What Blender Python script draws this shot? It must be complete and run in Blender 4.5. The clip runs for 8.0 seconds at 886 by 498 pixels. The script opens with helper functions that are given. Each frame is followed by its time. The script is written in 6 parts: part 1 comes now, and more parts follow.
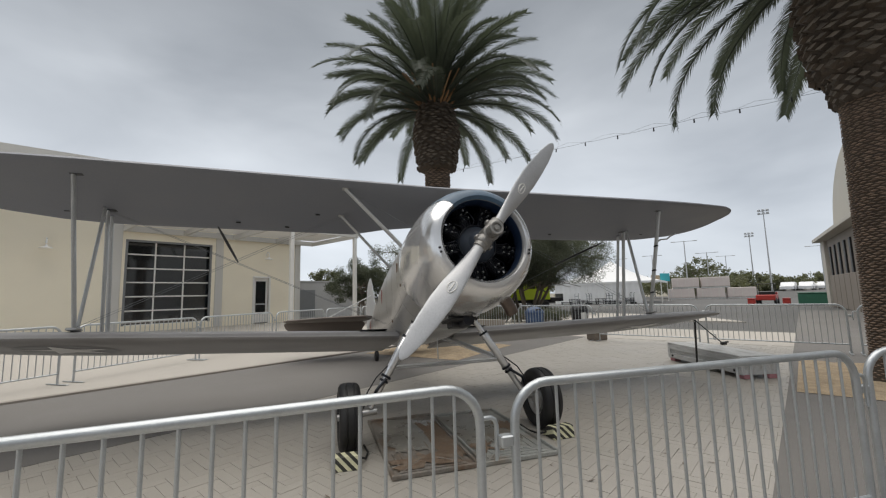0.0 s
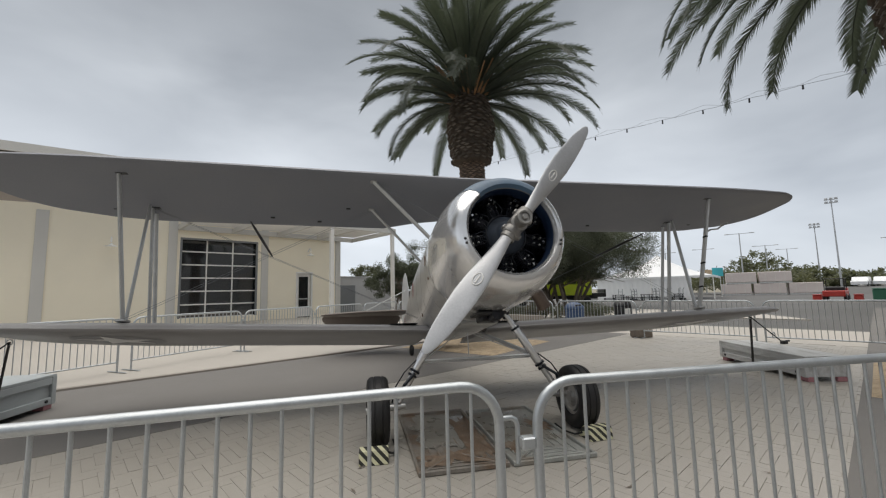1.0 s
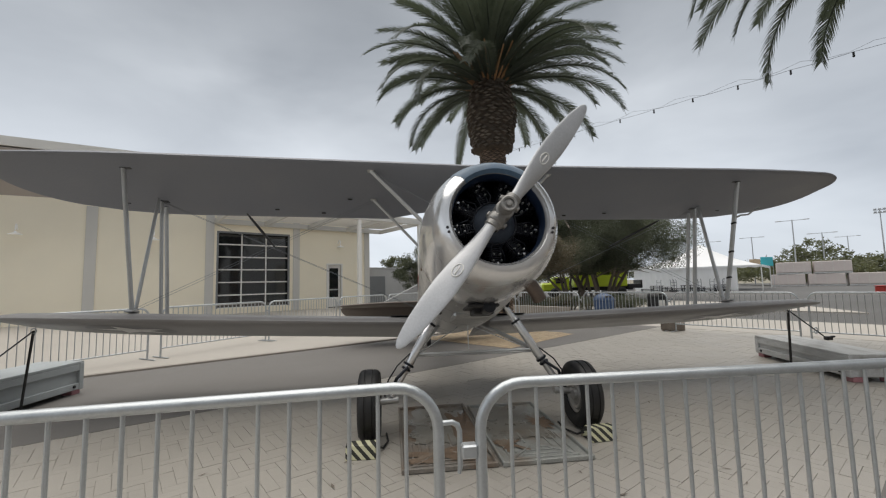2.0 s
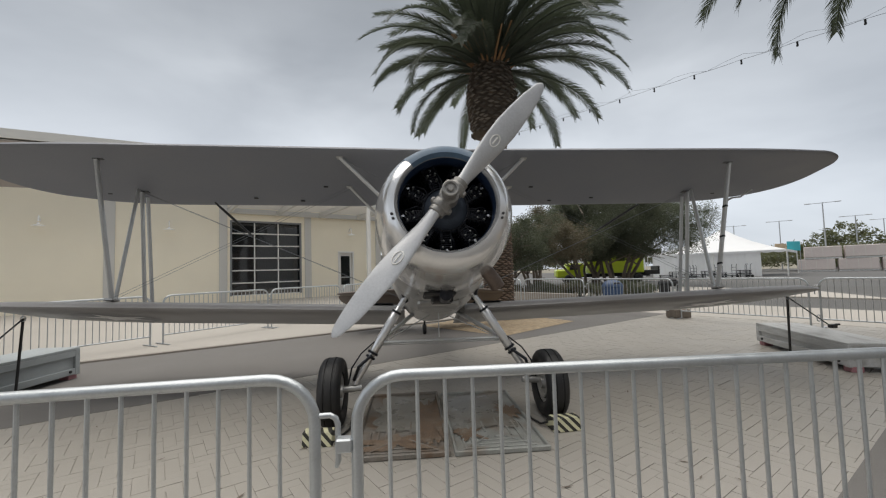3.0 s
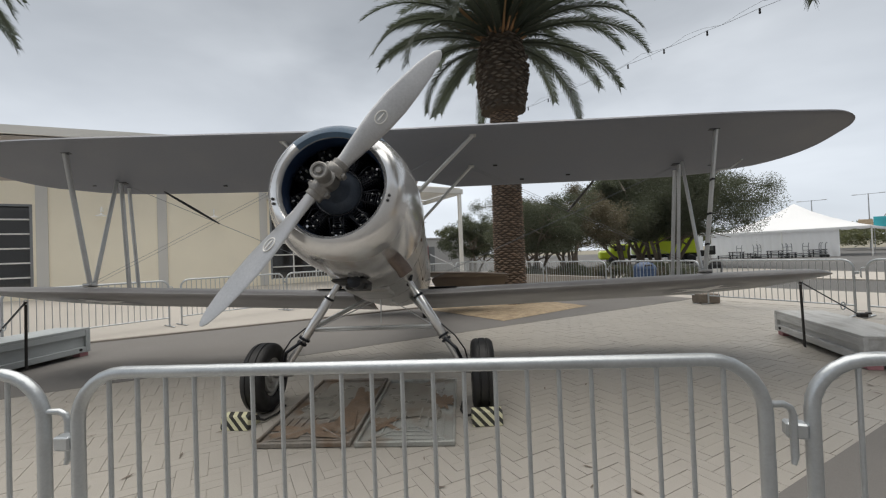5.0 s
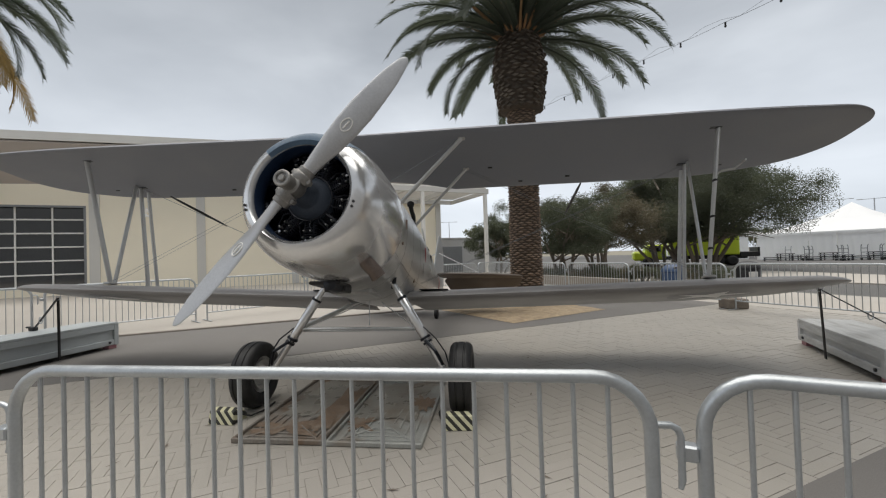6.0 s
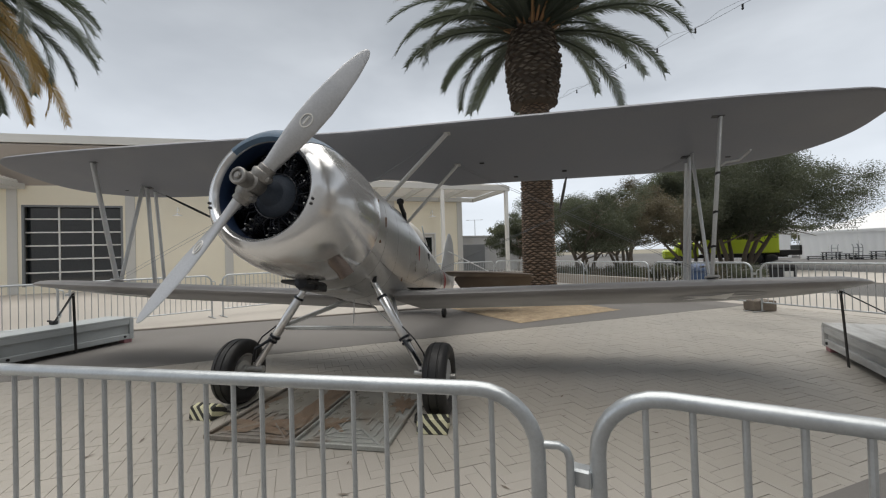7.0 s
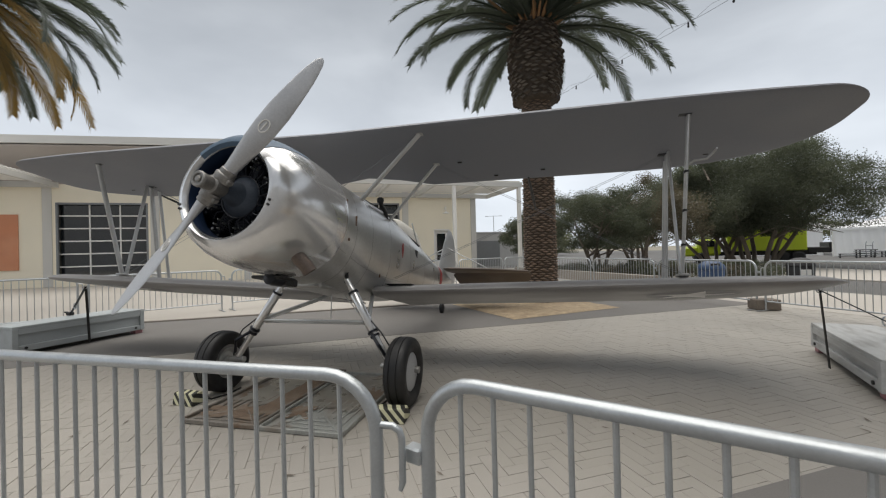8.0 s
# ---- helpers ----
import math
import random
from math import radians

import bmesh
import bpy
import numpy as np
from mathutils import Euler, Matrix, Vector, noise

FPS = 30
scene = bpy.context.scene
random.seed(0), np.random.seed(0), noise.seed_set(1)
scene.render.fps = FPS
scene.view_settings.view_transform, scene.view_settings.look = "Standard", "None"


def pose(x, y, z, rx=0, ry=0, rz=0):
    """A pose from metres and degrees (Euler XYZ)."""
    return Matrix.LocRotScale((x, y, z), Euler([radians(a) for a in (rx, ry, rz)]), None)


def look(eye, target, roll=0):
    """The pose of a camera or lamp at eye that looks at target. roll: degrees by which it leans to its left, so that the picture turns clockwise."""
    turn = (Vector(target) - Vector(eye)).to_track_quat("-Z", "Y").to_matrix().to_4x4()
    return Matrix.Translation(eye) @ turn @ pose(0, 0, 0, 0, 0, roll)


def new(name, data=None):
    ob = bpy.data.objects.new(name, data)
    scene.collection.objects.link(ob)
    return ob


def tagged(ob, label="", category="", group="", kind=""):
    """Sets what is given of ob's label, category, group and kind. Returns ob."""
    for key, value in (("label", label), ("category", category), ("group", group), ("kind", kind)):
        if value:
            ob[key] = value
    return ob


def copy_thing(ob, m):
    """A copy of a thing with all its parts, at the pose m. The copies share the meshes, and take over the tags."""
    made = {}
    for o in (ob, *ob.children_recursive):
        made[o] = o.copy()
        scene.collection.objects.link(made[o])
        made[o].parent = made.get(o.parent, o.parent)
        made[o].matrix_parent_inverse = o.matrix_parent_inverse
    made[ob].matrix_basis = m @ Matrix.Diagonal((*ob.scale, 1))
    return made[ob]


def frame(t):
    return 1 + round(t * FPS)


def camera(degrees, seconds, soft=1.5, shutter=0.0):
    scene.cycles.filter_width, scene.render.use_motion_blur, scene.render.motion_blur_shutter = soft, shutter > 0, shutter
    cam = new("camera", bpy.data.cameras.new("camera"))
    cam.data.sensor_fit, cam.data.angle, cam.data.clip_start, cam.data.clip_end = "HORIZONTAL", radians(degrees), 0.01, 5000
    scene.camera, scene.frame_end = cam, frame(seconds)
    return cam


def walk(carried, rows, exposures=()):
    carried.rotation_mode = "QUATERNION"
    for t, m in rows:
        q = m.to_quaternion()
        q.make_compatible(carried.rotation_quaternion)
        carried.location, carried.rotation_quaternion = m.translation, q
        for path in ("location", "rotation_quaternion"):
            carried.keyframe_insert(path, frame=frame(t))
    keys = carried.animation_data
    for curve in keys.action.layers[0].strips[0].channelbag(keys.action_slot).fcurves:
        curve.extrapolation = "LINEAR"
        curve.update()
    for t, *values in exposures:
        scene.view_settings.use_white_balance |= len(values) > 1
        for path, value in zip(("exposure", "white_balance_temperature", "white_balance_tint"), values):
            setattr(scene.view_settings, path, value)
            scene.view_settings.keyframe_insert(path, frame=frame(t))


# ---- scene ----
cam = camera(95.3, 8.0, soft=1.2)
PATH = [
    (0, (-1.374, -4.906, 1.462), (-0.773, -3.012, 1.693), -1.5),
    (0.5, (-1.338, -4.898, 1.452), (-0.822, -2.979, 1.679), -1.5),
    (1, (-1.243, -4.817, 1.438), (-0.826, -2.873, 1.652), -1.4),
    (1.5, (-1.067, -4.748, 1.438), (-0.743, -2.784, 1.635), -1.4),
    (3, (-0.294, -4.704, 1.427), (-0.13, -2.714, 1.539), -1.7),
    (3.5, (-0.03, -4.634, 1.425), (0.097, -2.64, 1.507), -2.1),
    (4, (0.288, -4.644, 1.422), (0.372, -2.647, 1.481), -2.3),
    (4.5, (0.596, -4.568, 1.408), (0.598, -2.568, 1.443), -2.3),
    (6, (1.356, -4.523, 1.44), (1.108, -2.538, 1.475), -1.8),
    (6.5, (1.593, -4.407, 1.417), (1.267, -2.434, 1.455), -1.7),
    (7, (1.791, -4.348, 1.429), (1.408, -2.385, 1.458), -1.7),
    (7.5, (2.084, -4.376, 1.428), (1.654, -2.423, 1.448), -1.6),
    (8, (2.33, -4.363, 1.43), (1.846, -2.422, 1.442), -1.5),
]
walk(cam, [(t, look(eye, target, roll)) for t, eye, target, roll in PATH], [(0.0, 0.04), (8.0, 0.14)])

# ---- sky and sun: an overcast day ----
world = bpy.data.worlds.new("overcast")
scene.world = world
world.use_nodes = True
wn, wl = world.node_tree.nodes, world.node_tree.links
wn.clear()
w_out = wn.new("ShaderNodeOutputWorld")
w_bg = wn.new("ShaderNodeBackground")
w_sky = wn.new("ShaderNodeTexSky")
w_sky.sky_type, w_sky.sun_disc = "NISHITA", False
w_sky.sun_elevation, w_sky.sun_rotation = radians(83), radians(0)
w_scale = wn.new("ShaderNodeMix")
w_scale.data_type, w_scale.blend_type = "RGBA", "MULTIPLY"
w_scale.inputs[0].default_value = 1.0
w_scale.inputs[7].default_value = (0.1, 0.1, 0.1, 1)
w_co = wn.new("ShaderNodeTexCoord")
w_map = wn.new("ShaderNodeMapping")
w_map.inputs["Scale"].default_value = (1.0, 1.0, 2.6)
w_noise = wn.new("ShaderNodeTexNoise")
w_noise.inputs["Scale"].default_value, w_noise.inputs["Detail"].default_value = 1.7, 5.0
w_noise.inputs["Roughness"].default_value, w_noise.inputs["Distortion"].default_value = 0.48, 0.3
w_ramp = wn.new("ShaderNodeValToRGB")
w_ramp.color_ramp.elements[0].position, w_ramp.color_ramp.elements[0].color = 0.28, (0.47, 0.51, 0.565, 1)
w_ramp.color_ramp.elements[1].position, w_ramp.color_ramp.elements[1].color = 0.74, (0.835, 0.885, 0.945, 1)
w_mix = wn.new("ShaderNodeMix")
w_mix.data_type = "RGBA"
w_mix.inputs[0].default_value = 0.94
w_bg.inputs["Strength"].default_value = 0.96
wl.new(w_co.outputs["Generated"], w_map.inputs["Vector"])
wl.new(w_map.outputs["Vector"], w_noise.inputs["Vector"])
wl.new(w_noise.outputs["Fac"], w_ramp.inputs["Fac"])
wl.new(w_sky.outputs["Color"], w_scale.inputs[6])
wl.new(w_scale.outputs[2], w_mix.inputs[6])
wl.new(w_ramp.outputs["Color"], w_mix.inputs[7])
# the cloud layer thins towards the horizon
w_sep = wn.new("ShaderNodeSeparateXYZ")
w_rise = wn.new("ShaderNodeMapRange")
w_rise.inputs["From Min"].default_value, w_rise.inputs["From Max"].default_value = 0.02, 0.60
w_rise.inputs["To Min"].default_value, w_rise.inputs["To Max"].default_value = 1.24, 0.58
w_grade = wn.new("ShaderNodeMix")
w_grade.data_type, w_grade.blend_type = "RGBA", "MULTIPLY"
w_grade.inputs[0].default_value = 1.0
wl.new(w_co.outputs["Generated"], w_sep.inputs[0])
wl.new(w_sep.outputs["Z"], w_rise.inputs["Value"])
wl.new(w_mix.outputs[2], w_grade.inputs[6])
wl.new(w_rise.outputs[0], w_grade.inputs[7])
wl.new(w_grade.outputs[2], w_bg.inputs["Color"])
wl.new(w_bg.outputs[0], w_out.inputs["Surface"])

sun = new("sun", bpy.data.lights.new("sun", "SUN"))
sun.data.energy, sun.data.angle, sun.data.color = 3.0, radians(85), (1.0, 0.955, 0.885)
sun.matrix_world = look((0, 3.2, 28), (0, 0, 0))


# ---- materials ----
def mat(name, base, rough=0.6, metal=0.0, vary=0.18, scale=6.0, fine=60.0, bump=0.15, tint=None, stain=0.0, stretch=(1, 1, 1), rand=0.0, island=0.0, coat=0.0, dent=0.0):
    """A surface with a broad stain, a fine grain and relief. tint: the colour towards which it stains."""
    m = bpy.data.materials.new(name)
    m.use_nodes = True
    n, l = m.node_tree.nodes, m.node_tree.links
    b = n["Principled BSDF"]
    b.inputs["Roughness"].default_value, b.inputs["Metallic"].default_value = rough, metal
    b.inputs["Coat Weight"].default_value = coat
    co = n.new("ShaderNodeTexCoord")
    mp = n.new("ShaderNodeMapping")
    mp.inputs["Scale"].default_value = stretch
    l.new(co.outputs["Object"], mp.inputs["Vector"])
    big, small = n.new("ShaderNodeTexNoise"), n.new("ShaderNodeTexNoise")
    big.inputs["Scale"].default_value, big.inputs["Detail"].default_value = scale, 6.0
    small.inputs["Scale"].default_value, small.inputs["Detail"].default_value = fine, 3.0
    l.new(mp.outputs[0], big.inputs["Vector"])
    l.new(mp.outputs[0], small.inputs["Vector"])
    add = n.new("ShaderNodeMath")
    add.operation = "ADD"
    l.new(big.outputs["Fac"], add.inputs[0])
    l.new(small.outputs["Fac"], add.inputs[1])
    last = add.outputs[0]
    if rand or island:
        src = n.new("ShaderNodeObjectInfo") if rand else n.new("ShaderNodeNewGeometry")
        sock = src.outputs["Random"] if rand else src.outputs["Random Per Island"]
        mul = n.new("ShaderNodeMath")
        mul.operation = "MULTIPLY_ADD"
        mul.inputs[1].default_value, mul.inputs[2].default_value = (rand or island) * 2, -(rand or island)
        l.new(sock, mul.inputs[0])
        add2 = n.new("ShaderNodeMath")
        add2.operation = "ADD"
        l.new(last, add2.inputs[0])
        l.new(mul.outputs[0], add2.inputs[1])
        last = add2.outputs[0]
    half = n.new("ShaderNodeMapRange")
    half.inputs["From Min"].default_value, half.inputs["From Max"].default_value = 0.6, 1.4
    half.inputs["To Min"].default_value, half.inputs["To Max"].default_value = 1 - vary, 1 + vary
    l.new(last, half.inputs["Value"])
    tone = n.new("ShaderNodeMix")
    tone.data_type, tone.blend_type = "RGBA", "MULTIPLY"
    tone.inputs[0].default_value = 1.0
    tone.inputs[6].default_value = (*base, 1)
    l.new(half.outputs[0], tone.inputs[7])
    col = tone.outputs[2]
    if tint:
        ramp = n.new("ShaderNodeMapRange")
        ramp.inputs["From Min"].default_value, ramp.inputs["From Max"].default_value = 0.5, 0.72
        ramp.inputs["To Max"].default_value = stain
        blot = n.new("ShaderNodeTexNoise")
        blot.inputs["Scale"].default_value, blot.inputs["Detail"].default_value = scale * 0.43, 8.0
        l.new(mp.outputs[0], blot.inputs["Vector"])
        l.new(blot.outputs["Fac"], ramp.inputs["Value"])
        over = n.new("ShaderNodeMix")
        over.data_type = "RGBA"
        over.inputs[7].default_value = (*tint, 1)
        l.new(ramp.outputs[0], over.inputs[0])
        l.new(col, over.inputs[6])
        col = over.outputs[2]
    l.new(col, b.inputs["Base Color"])
    rr = n.new("ShaderNodeMapRange")
    rr.inputs["From Min"].default_value, rr.inputs["From Max"].default_value = 0.3, 0.7
    rr.inputs["To Min"].default_value, rr.inputs["To Max"].default_value = max(0.02, rough * 0.8), min(1, rough * 1.2)
    l.new(big.outputs["Fac"], rr.inputs["Value"])
    l.new(rr.outputs[0], b.inputs["Roughness"])
    if bump:
        bp = n.new("ShaderNodeBump")
        bp.inputs["Strength"].default_value, bp.inputs["Distance"].default_value = bump, 0.01
        l.new(small.outputs["Fac"], bp.inputs["Height"])
        l.new(bp.outputs[0], b.inputs["Normal"])
        if dent:
            wave = n.new("ShaderNodeTexNoise")
            wave.inputs["Scale"].default_value, wave.inputs["Detail"].default_value = scale * 0.75, 2.0
            l.new(mp.outputs[0], wave.inputs["Vector"])
            bq = n.new("ShaderNodeBump")
            bq.inputs["Strength"].default_value, bq.inputs["Distance"].default_value = dent, 0.05
            l.new(wave.outputs["Fac"], bq.inputs["Height"])
            l.new(bp.outputs[0], bq.inputs["Normal"])
            l.new(bq.outputs[0], b.inputs["Normal"])
    return m


def striped(name, a, b_col, width, direction):
    """Painted slanting stripes, worn."""
    m = mat(name, a, 0.6, 0, 0.1, 9, 70, 0.1)
    n, l = m.node_tree.nodes, m.node_tree.links
    b = n["Principled BSDF"]
    co = n.new("ShaderNodeTexCoord")
    dot = n.new("ShaderNodeVectorMath")
    dot.operation = "DOT_PRODUCT"
    dot.inputs[1].default_value = direction
    l.new(co.outputs["Object"], dot.inputs[0])
    fr = n.new("ShaderNodeMath")
    fr.operation = "PINGPONG"
    fr.inputs[1].default_value = width
    l.new(dot.outputs["Value"], fr.inputs[0])
    gt = n.new("ShaderNodeMath")
    gt.operation = "GREATER_THAN"
    gt.inputs[1].default_value = width / 2
    l.new(fr.outputs[0], gt.inputs[0])
    mx = n.new("ShaderNodeMix")
    mx.data_type = "RGBA"
    mx.inputs[7].default_value = (*b_col, 1)
    l.new(gt.outputs[0], mx.inputs[0])
    l.new(b.inputs["Base Color"].links[0].from_socket, mx.inputs[6])
    l.new(mx.outputs[2], b.inputs["Base Color"])
    return m


ALU = mat("polished_aluminium", (0.78, 0.78, 0.78), 0.19, 0.72, 0.05, 3.0, 40, 0.010, (0.66, 0.645, 0.63), 0.5, dent=0.020)
ALU_BODY = mat("scuffed_aluminium_skin", (0.60, 0.595, 0.585), 0.33, 0.82, 0.10, 2.2, 30, 0.012, (0.48, 0.465, 0.45), 0.6, dent=0.04)
ALU_DULL = mat("dull_aluminium", (0.50, 0.50, 0.49), 0.38, 0.8, 0.12, 3, 50, 0.05, (0.34, 0.32, 0.30), 0.5)
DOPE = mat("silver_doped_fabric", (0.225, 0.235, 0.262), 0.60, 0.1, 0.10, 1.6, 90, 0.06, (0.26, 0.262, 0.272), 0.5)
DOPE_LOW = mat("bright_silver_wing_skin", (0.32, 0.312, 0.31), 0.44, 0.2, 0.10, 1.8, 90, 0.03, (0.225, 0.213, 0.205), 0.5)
TAILM = mat("brownish_primer_fabric", (0.15, 0.125, 0.107), 0.6, 0.0, 0.15, 3, 70, 0.08, (0.21, 0.185, 0.165), 0.6)
FINM = mat("pale_silver_fin_paint", (0.50, 0.51, 0.52), 0.45, 0.15, 0.08, 3, 60, 0.05)
STRUT = mat("silver_painted_steel", (0.58, 0.59, 0.59), 0.36, 0.45, 0.10, 6, 60, 0.05)
HUBM = mat("dull_hub_steel", (0.28, 0.27, 0.255), 0.42, 0.5, 0.2, 12, 80, 0.1, (0.13, 0.12, 0.11), 0.6)
BLADE = mat("prop_aluminium", (0.53, 0.535, 0.545), 0.40, 0.5, 0.12, 5, 70, 0.06, (0.50, 0.50, 0.51), 0.6, dent=0.05)
BLUE = mat("faded_blue_paint", (0.065, 0.115, 0.175), 0.52, 0.0, 0.15, 5, 60, 0.05, (0.13, 0.18, 0.235), 0.6)
NAVY = mat("dark_blue_inside", (0.009, 0.022, 0.055), 0.5, 0.0, 0.2, 8, 60, 0.05)
IRON = mat("dark_engine_iron", (0.018, 0.020, 0.026), 0.36, 0.5, 0.3, 14, 90, 0.1, (0.06, 0.06, 0.06), 0.4)
CRANK = mat("grey_blue_crankcase", (0.070, 0.085, 0.110), 0.5, 0.2, 0.25, 9, 70, 0.08, (0.04, 0.045, 0.055), 0.8)
CHROME = mat("bright_steel_tube", (0.62, 0.62, 0.62), 0.22, 1.0, 0.08, 8, 60, 0.02)
RUBBER = mat("black_rubber", (0.009, 0.009, 0.010), 0.55, 0.0, 0.25, 10, 90, 0.12, (0.03, 0.028, 0.026), 0.5)
HUBCAP = mat("pale_grey_wheel_cover", (0.44, 0.45, 0.46), 0.5, 0.1, 0.1, 6, 60, 0.05)
DARK = mat("black_paint", (0.015, 0.015, 0.016), 0.5, 0.0, 0.2, 10, 60, 0.05)
RUST = mat("heat_stained_steel", (0.22, 0.15, 0.11), 0.5, 0.7, 0.25, 14, 80, 0.1, (0.10, 0.07, 0.06), 0.6)
EXHAUST = mat("heat_stained_exhaust", (0.17, 0.135, 0.115), 0.45, 0.7, 0.25, 14, 80, 0.1, (0.09, 0.065, 0.055), 0.6)
RED = mat("faded_red_paint", (0.36, 0.035, 0.035), 0.5, 0.0, 0.15, 6, 60, 0.05)
CANVAS = mat("white_canvas", (0.62, 0.60, 0.55), 0.8, 0.0, 0.12, 5, 90, 0.2)
ROUNDEL = mat("faded_roundel_paint", (0.22, 0.22, 0.23), 0.45, 0.2, 0.2, 6, 60, 0.03, (0.27, 0.265, 0.26), 0.8)
STARW = mat("pale_grey_star", (0.88, 0.87, 0.85), 0.5, 0.0, 0.06, 4, 60, 0.05)
GALV = mat("galvanised_steel", (0.50, 0.525, 0.54), 0.38, 0.75, 0.10, 14, 120, 0.06, (0.62, 0.64, 0.65), 0.5)
PAVER = mat("beige_paver", (0.390, 0.362, 0.325), 0.50, 0.0, 0.07, 1.6, 120, 0.25, (0.32, 0.298, 0.264), 0.45, rand=0.08)
PAVER_FAR = mat("beige_paver_field", (0.385, 0.358, 0.318), 0.50, 0.0, 0.07, 0.9, 120, 0.25, (0.32, 0.298, 0.264), 0.45, island=0.08)
JOINT = mat("joint_sand", (0.40, 0.372, 0.33), 0.95, 0.0, 0.25, 7, 150, 0.3, (0.19, 0.172, 0.15), 0.8)
DARKPAVE = mat("dark_grey_paving", (0.175, 0.165, 0.155), 0.85, 0.0, 0.12, 0.8, 140, 0.3, (0.205, 0.194, 0.183), 0.5)
CONCRETE = mat("light_concrete", (0.44, 0.408, 0.365), 0.75, 0.0, 0.08, 0.5, 90, 0.15, (0.37, 0.343, 0.305), 0.5)
ASPHALT = mat("asphalt", (0.105, 0.103, 0.10), 0.9, 0.0, 0.15, 0.15, 80, 0.4, (0.14, 0.135, 0.13), 0.5)
KERB = mat("kerb_concrete", (0.30, 0.27, 0.235), 0.85, 0.0, 0.15, 3, 90, 0.2)
MULCH = mat("tan_bark_mulch", (0.40, 0.31, 0.205), 0.95, 0.0, 0.35, 9, 60, 0.8, (0.26, 0.19, 0.125), 0.7)
STUCCO = mat("cream_stucco", (0.90, 0.835, 0.68), 0.9, 0.0, 0.04, 0.7, 120, 0.25, (0.87, 0.80, 0.645), 0.5)
PILASTER = mat("pale_grey_stucco", (0.60, 0.59, 0.56), 0.9, 0.0, 0.05, 0.8, 120, 0.2)
WHITE = mat("white_paint", (0.78, 0.77, 0.74), 0.5, 0.0, 0.05, 3, 60, 0.05)
LAMPW = mat("white_enamel", (0.95, 0.95, 0.94), 0.3, 0.0, 0.03, 3, 60, 0.02)
ROOFM = mat("taupe_metal_roof", (0.42, 0.38, 0.35), 0.5, 0.2, 0.06, 1.0, 40, 0.05)
GREYWALL = mat("grey_block_wall", (0.42, 0.42, 0.42), 0.85, 0.0, 0.08, 1.2, 60, 0.2, (0.34, 0.33, 0.32), 0.5)
ORANGE = mat("terracotta_panel", (0.62, 0.26, 0.14), 0.7, 0.0, 0.10, 1.4, 50, 0.1, (0.70, 0.36, 0.22), 0.5)
TRUNK = mat("palm_bark", (0.205, 0.145, 0.105), 0.9, 0.0, 0.35, 7, 60, 0.6, (0.10, 0.078, 0.062), 0.6, island=0.4)
BOOT = mat("palm_boots", (0.075, 0.058, 0.043), 0.9, 0.0, 0.35, 8, 60, 0.6, (0.05, 0.042, 0.035), 0.6, island=0.4)
BOOT_END = mat("cut_frond_ends", (0.125, 0.103, 0.080), 0.9, 0.0, 0.35, 9, 60, 0.6, (0.08, 0.065, 0.05), 0.8, island=0.6)
FROND = mat("palm_leaf", (0.052, 0.066, 0.050), 0.55, 0.0, 0.25, 1.5, 30, 0.1, (0.070, 0.080, 0.055), 0.5, rand=0.25)
FROND_DRY = mat("dry_palm_leaf", (0.21, 0.145, 0.055), 0.6, 0.0, 0.3, 1.2, 30, 0.1, (0.09, 0.10, 0.045), 0.8, rand=0.2)
STALK = mat("orange_brown_stalk", (0.30, 0.165, 0.075), 0.6, 0.0, 0.25, 4, 40, 0.1, (0.20, 0.16, 0.07), 0.6, rand=0.3)
OLIVE_LEAF = mat("olive_leaf", (0.070, 0.082, 0.058), 0.6, 0.0, 0.25, 0.8, 20, 0.05, (0.105, 0.108, 0.075), 0.6, island=0.3)
OLIVE_BROWN = mat("dry_olive_leaf", (0.110, 0.098, 0.068), 0.6, 0.0, 0.25, 0.8, 20, 0.05, (0.105, 0.105, 0.07), 0.6, island=0.25)
BUSH_LEAF = mat("shrub_leaf", (0.125, 0.135, 0.080), 0.6, 0.0, 0.3, 0.5, 12, 0.05, (0.20, 0.175, 0.09), 0.6, island=0.35)
BARK = mat("olive_bark", (0.19, 0.16, 0.13), 0.9, 0.0, 0.25, 6, 50, 0.5)
BLOCK = mat("grey_painted_timber", (0.40, 0.43, 0.44), 0.7, 0.0, 0.12, 3, 70, 0.2, (0.30, 0.31, 0.31), 0.6, stretch=(3, 1, 3))
WEATHERED = mat("weathered_grey_wood", (0.52, 0.525, 0.52), 0.8, 0.0, 0.22, 4, 80, 0.3, (0.30, 0.29, 0.275), 0.7, stretch=(5, 1, 5))
PINK = mat("pink_plastic_foot", (0.42, 0.20, 0.22), 0.6, 0.0, 0.1, 6, 60, 0.05)
TRAY = mat("oily_steel_tray", (0.22, 0.20, 0.175), 0.55, 0.1, 0.3, 9, 70, 0.3, (0.17, 0.105, 0.06), 1.0)
TRAYB = mat("grey_green_steel_tray", (0.33, 0.335, 0.315), 0.5, 0.2, 0.22, 6, 70, 0.2, (0.22, 0.18, 0.14), 0.9)
SLUDGE = mat("brown_sludge", (0.18, 0.125, 0.085), 0.55, 0.0, 0.4, 16, 90, 0.8, (0.25, 0.215, 0.17), 0.8)
PUDDLE = mat("oily_water", (0.21, 0.20, 0.175), 0.30, 0.0, 0.25, 7, 40, 0.05, (0.15, 0.12, 0.09), 0.8)
CHOCK = striped("hazard_chock_paint", (0.62, 0.60, 0.40), (0.03, 0.03, 0.025), 0.028, (0.72, 0.25, 0.65))
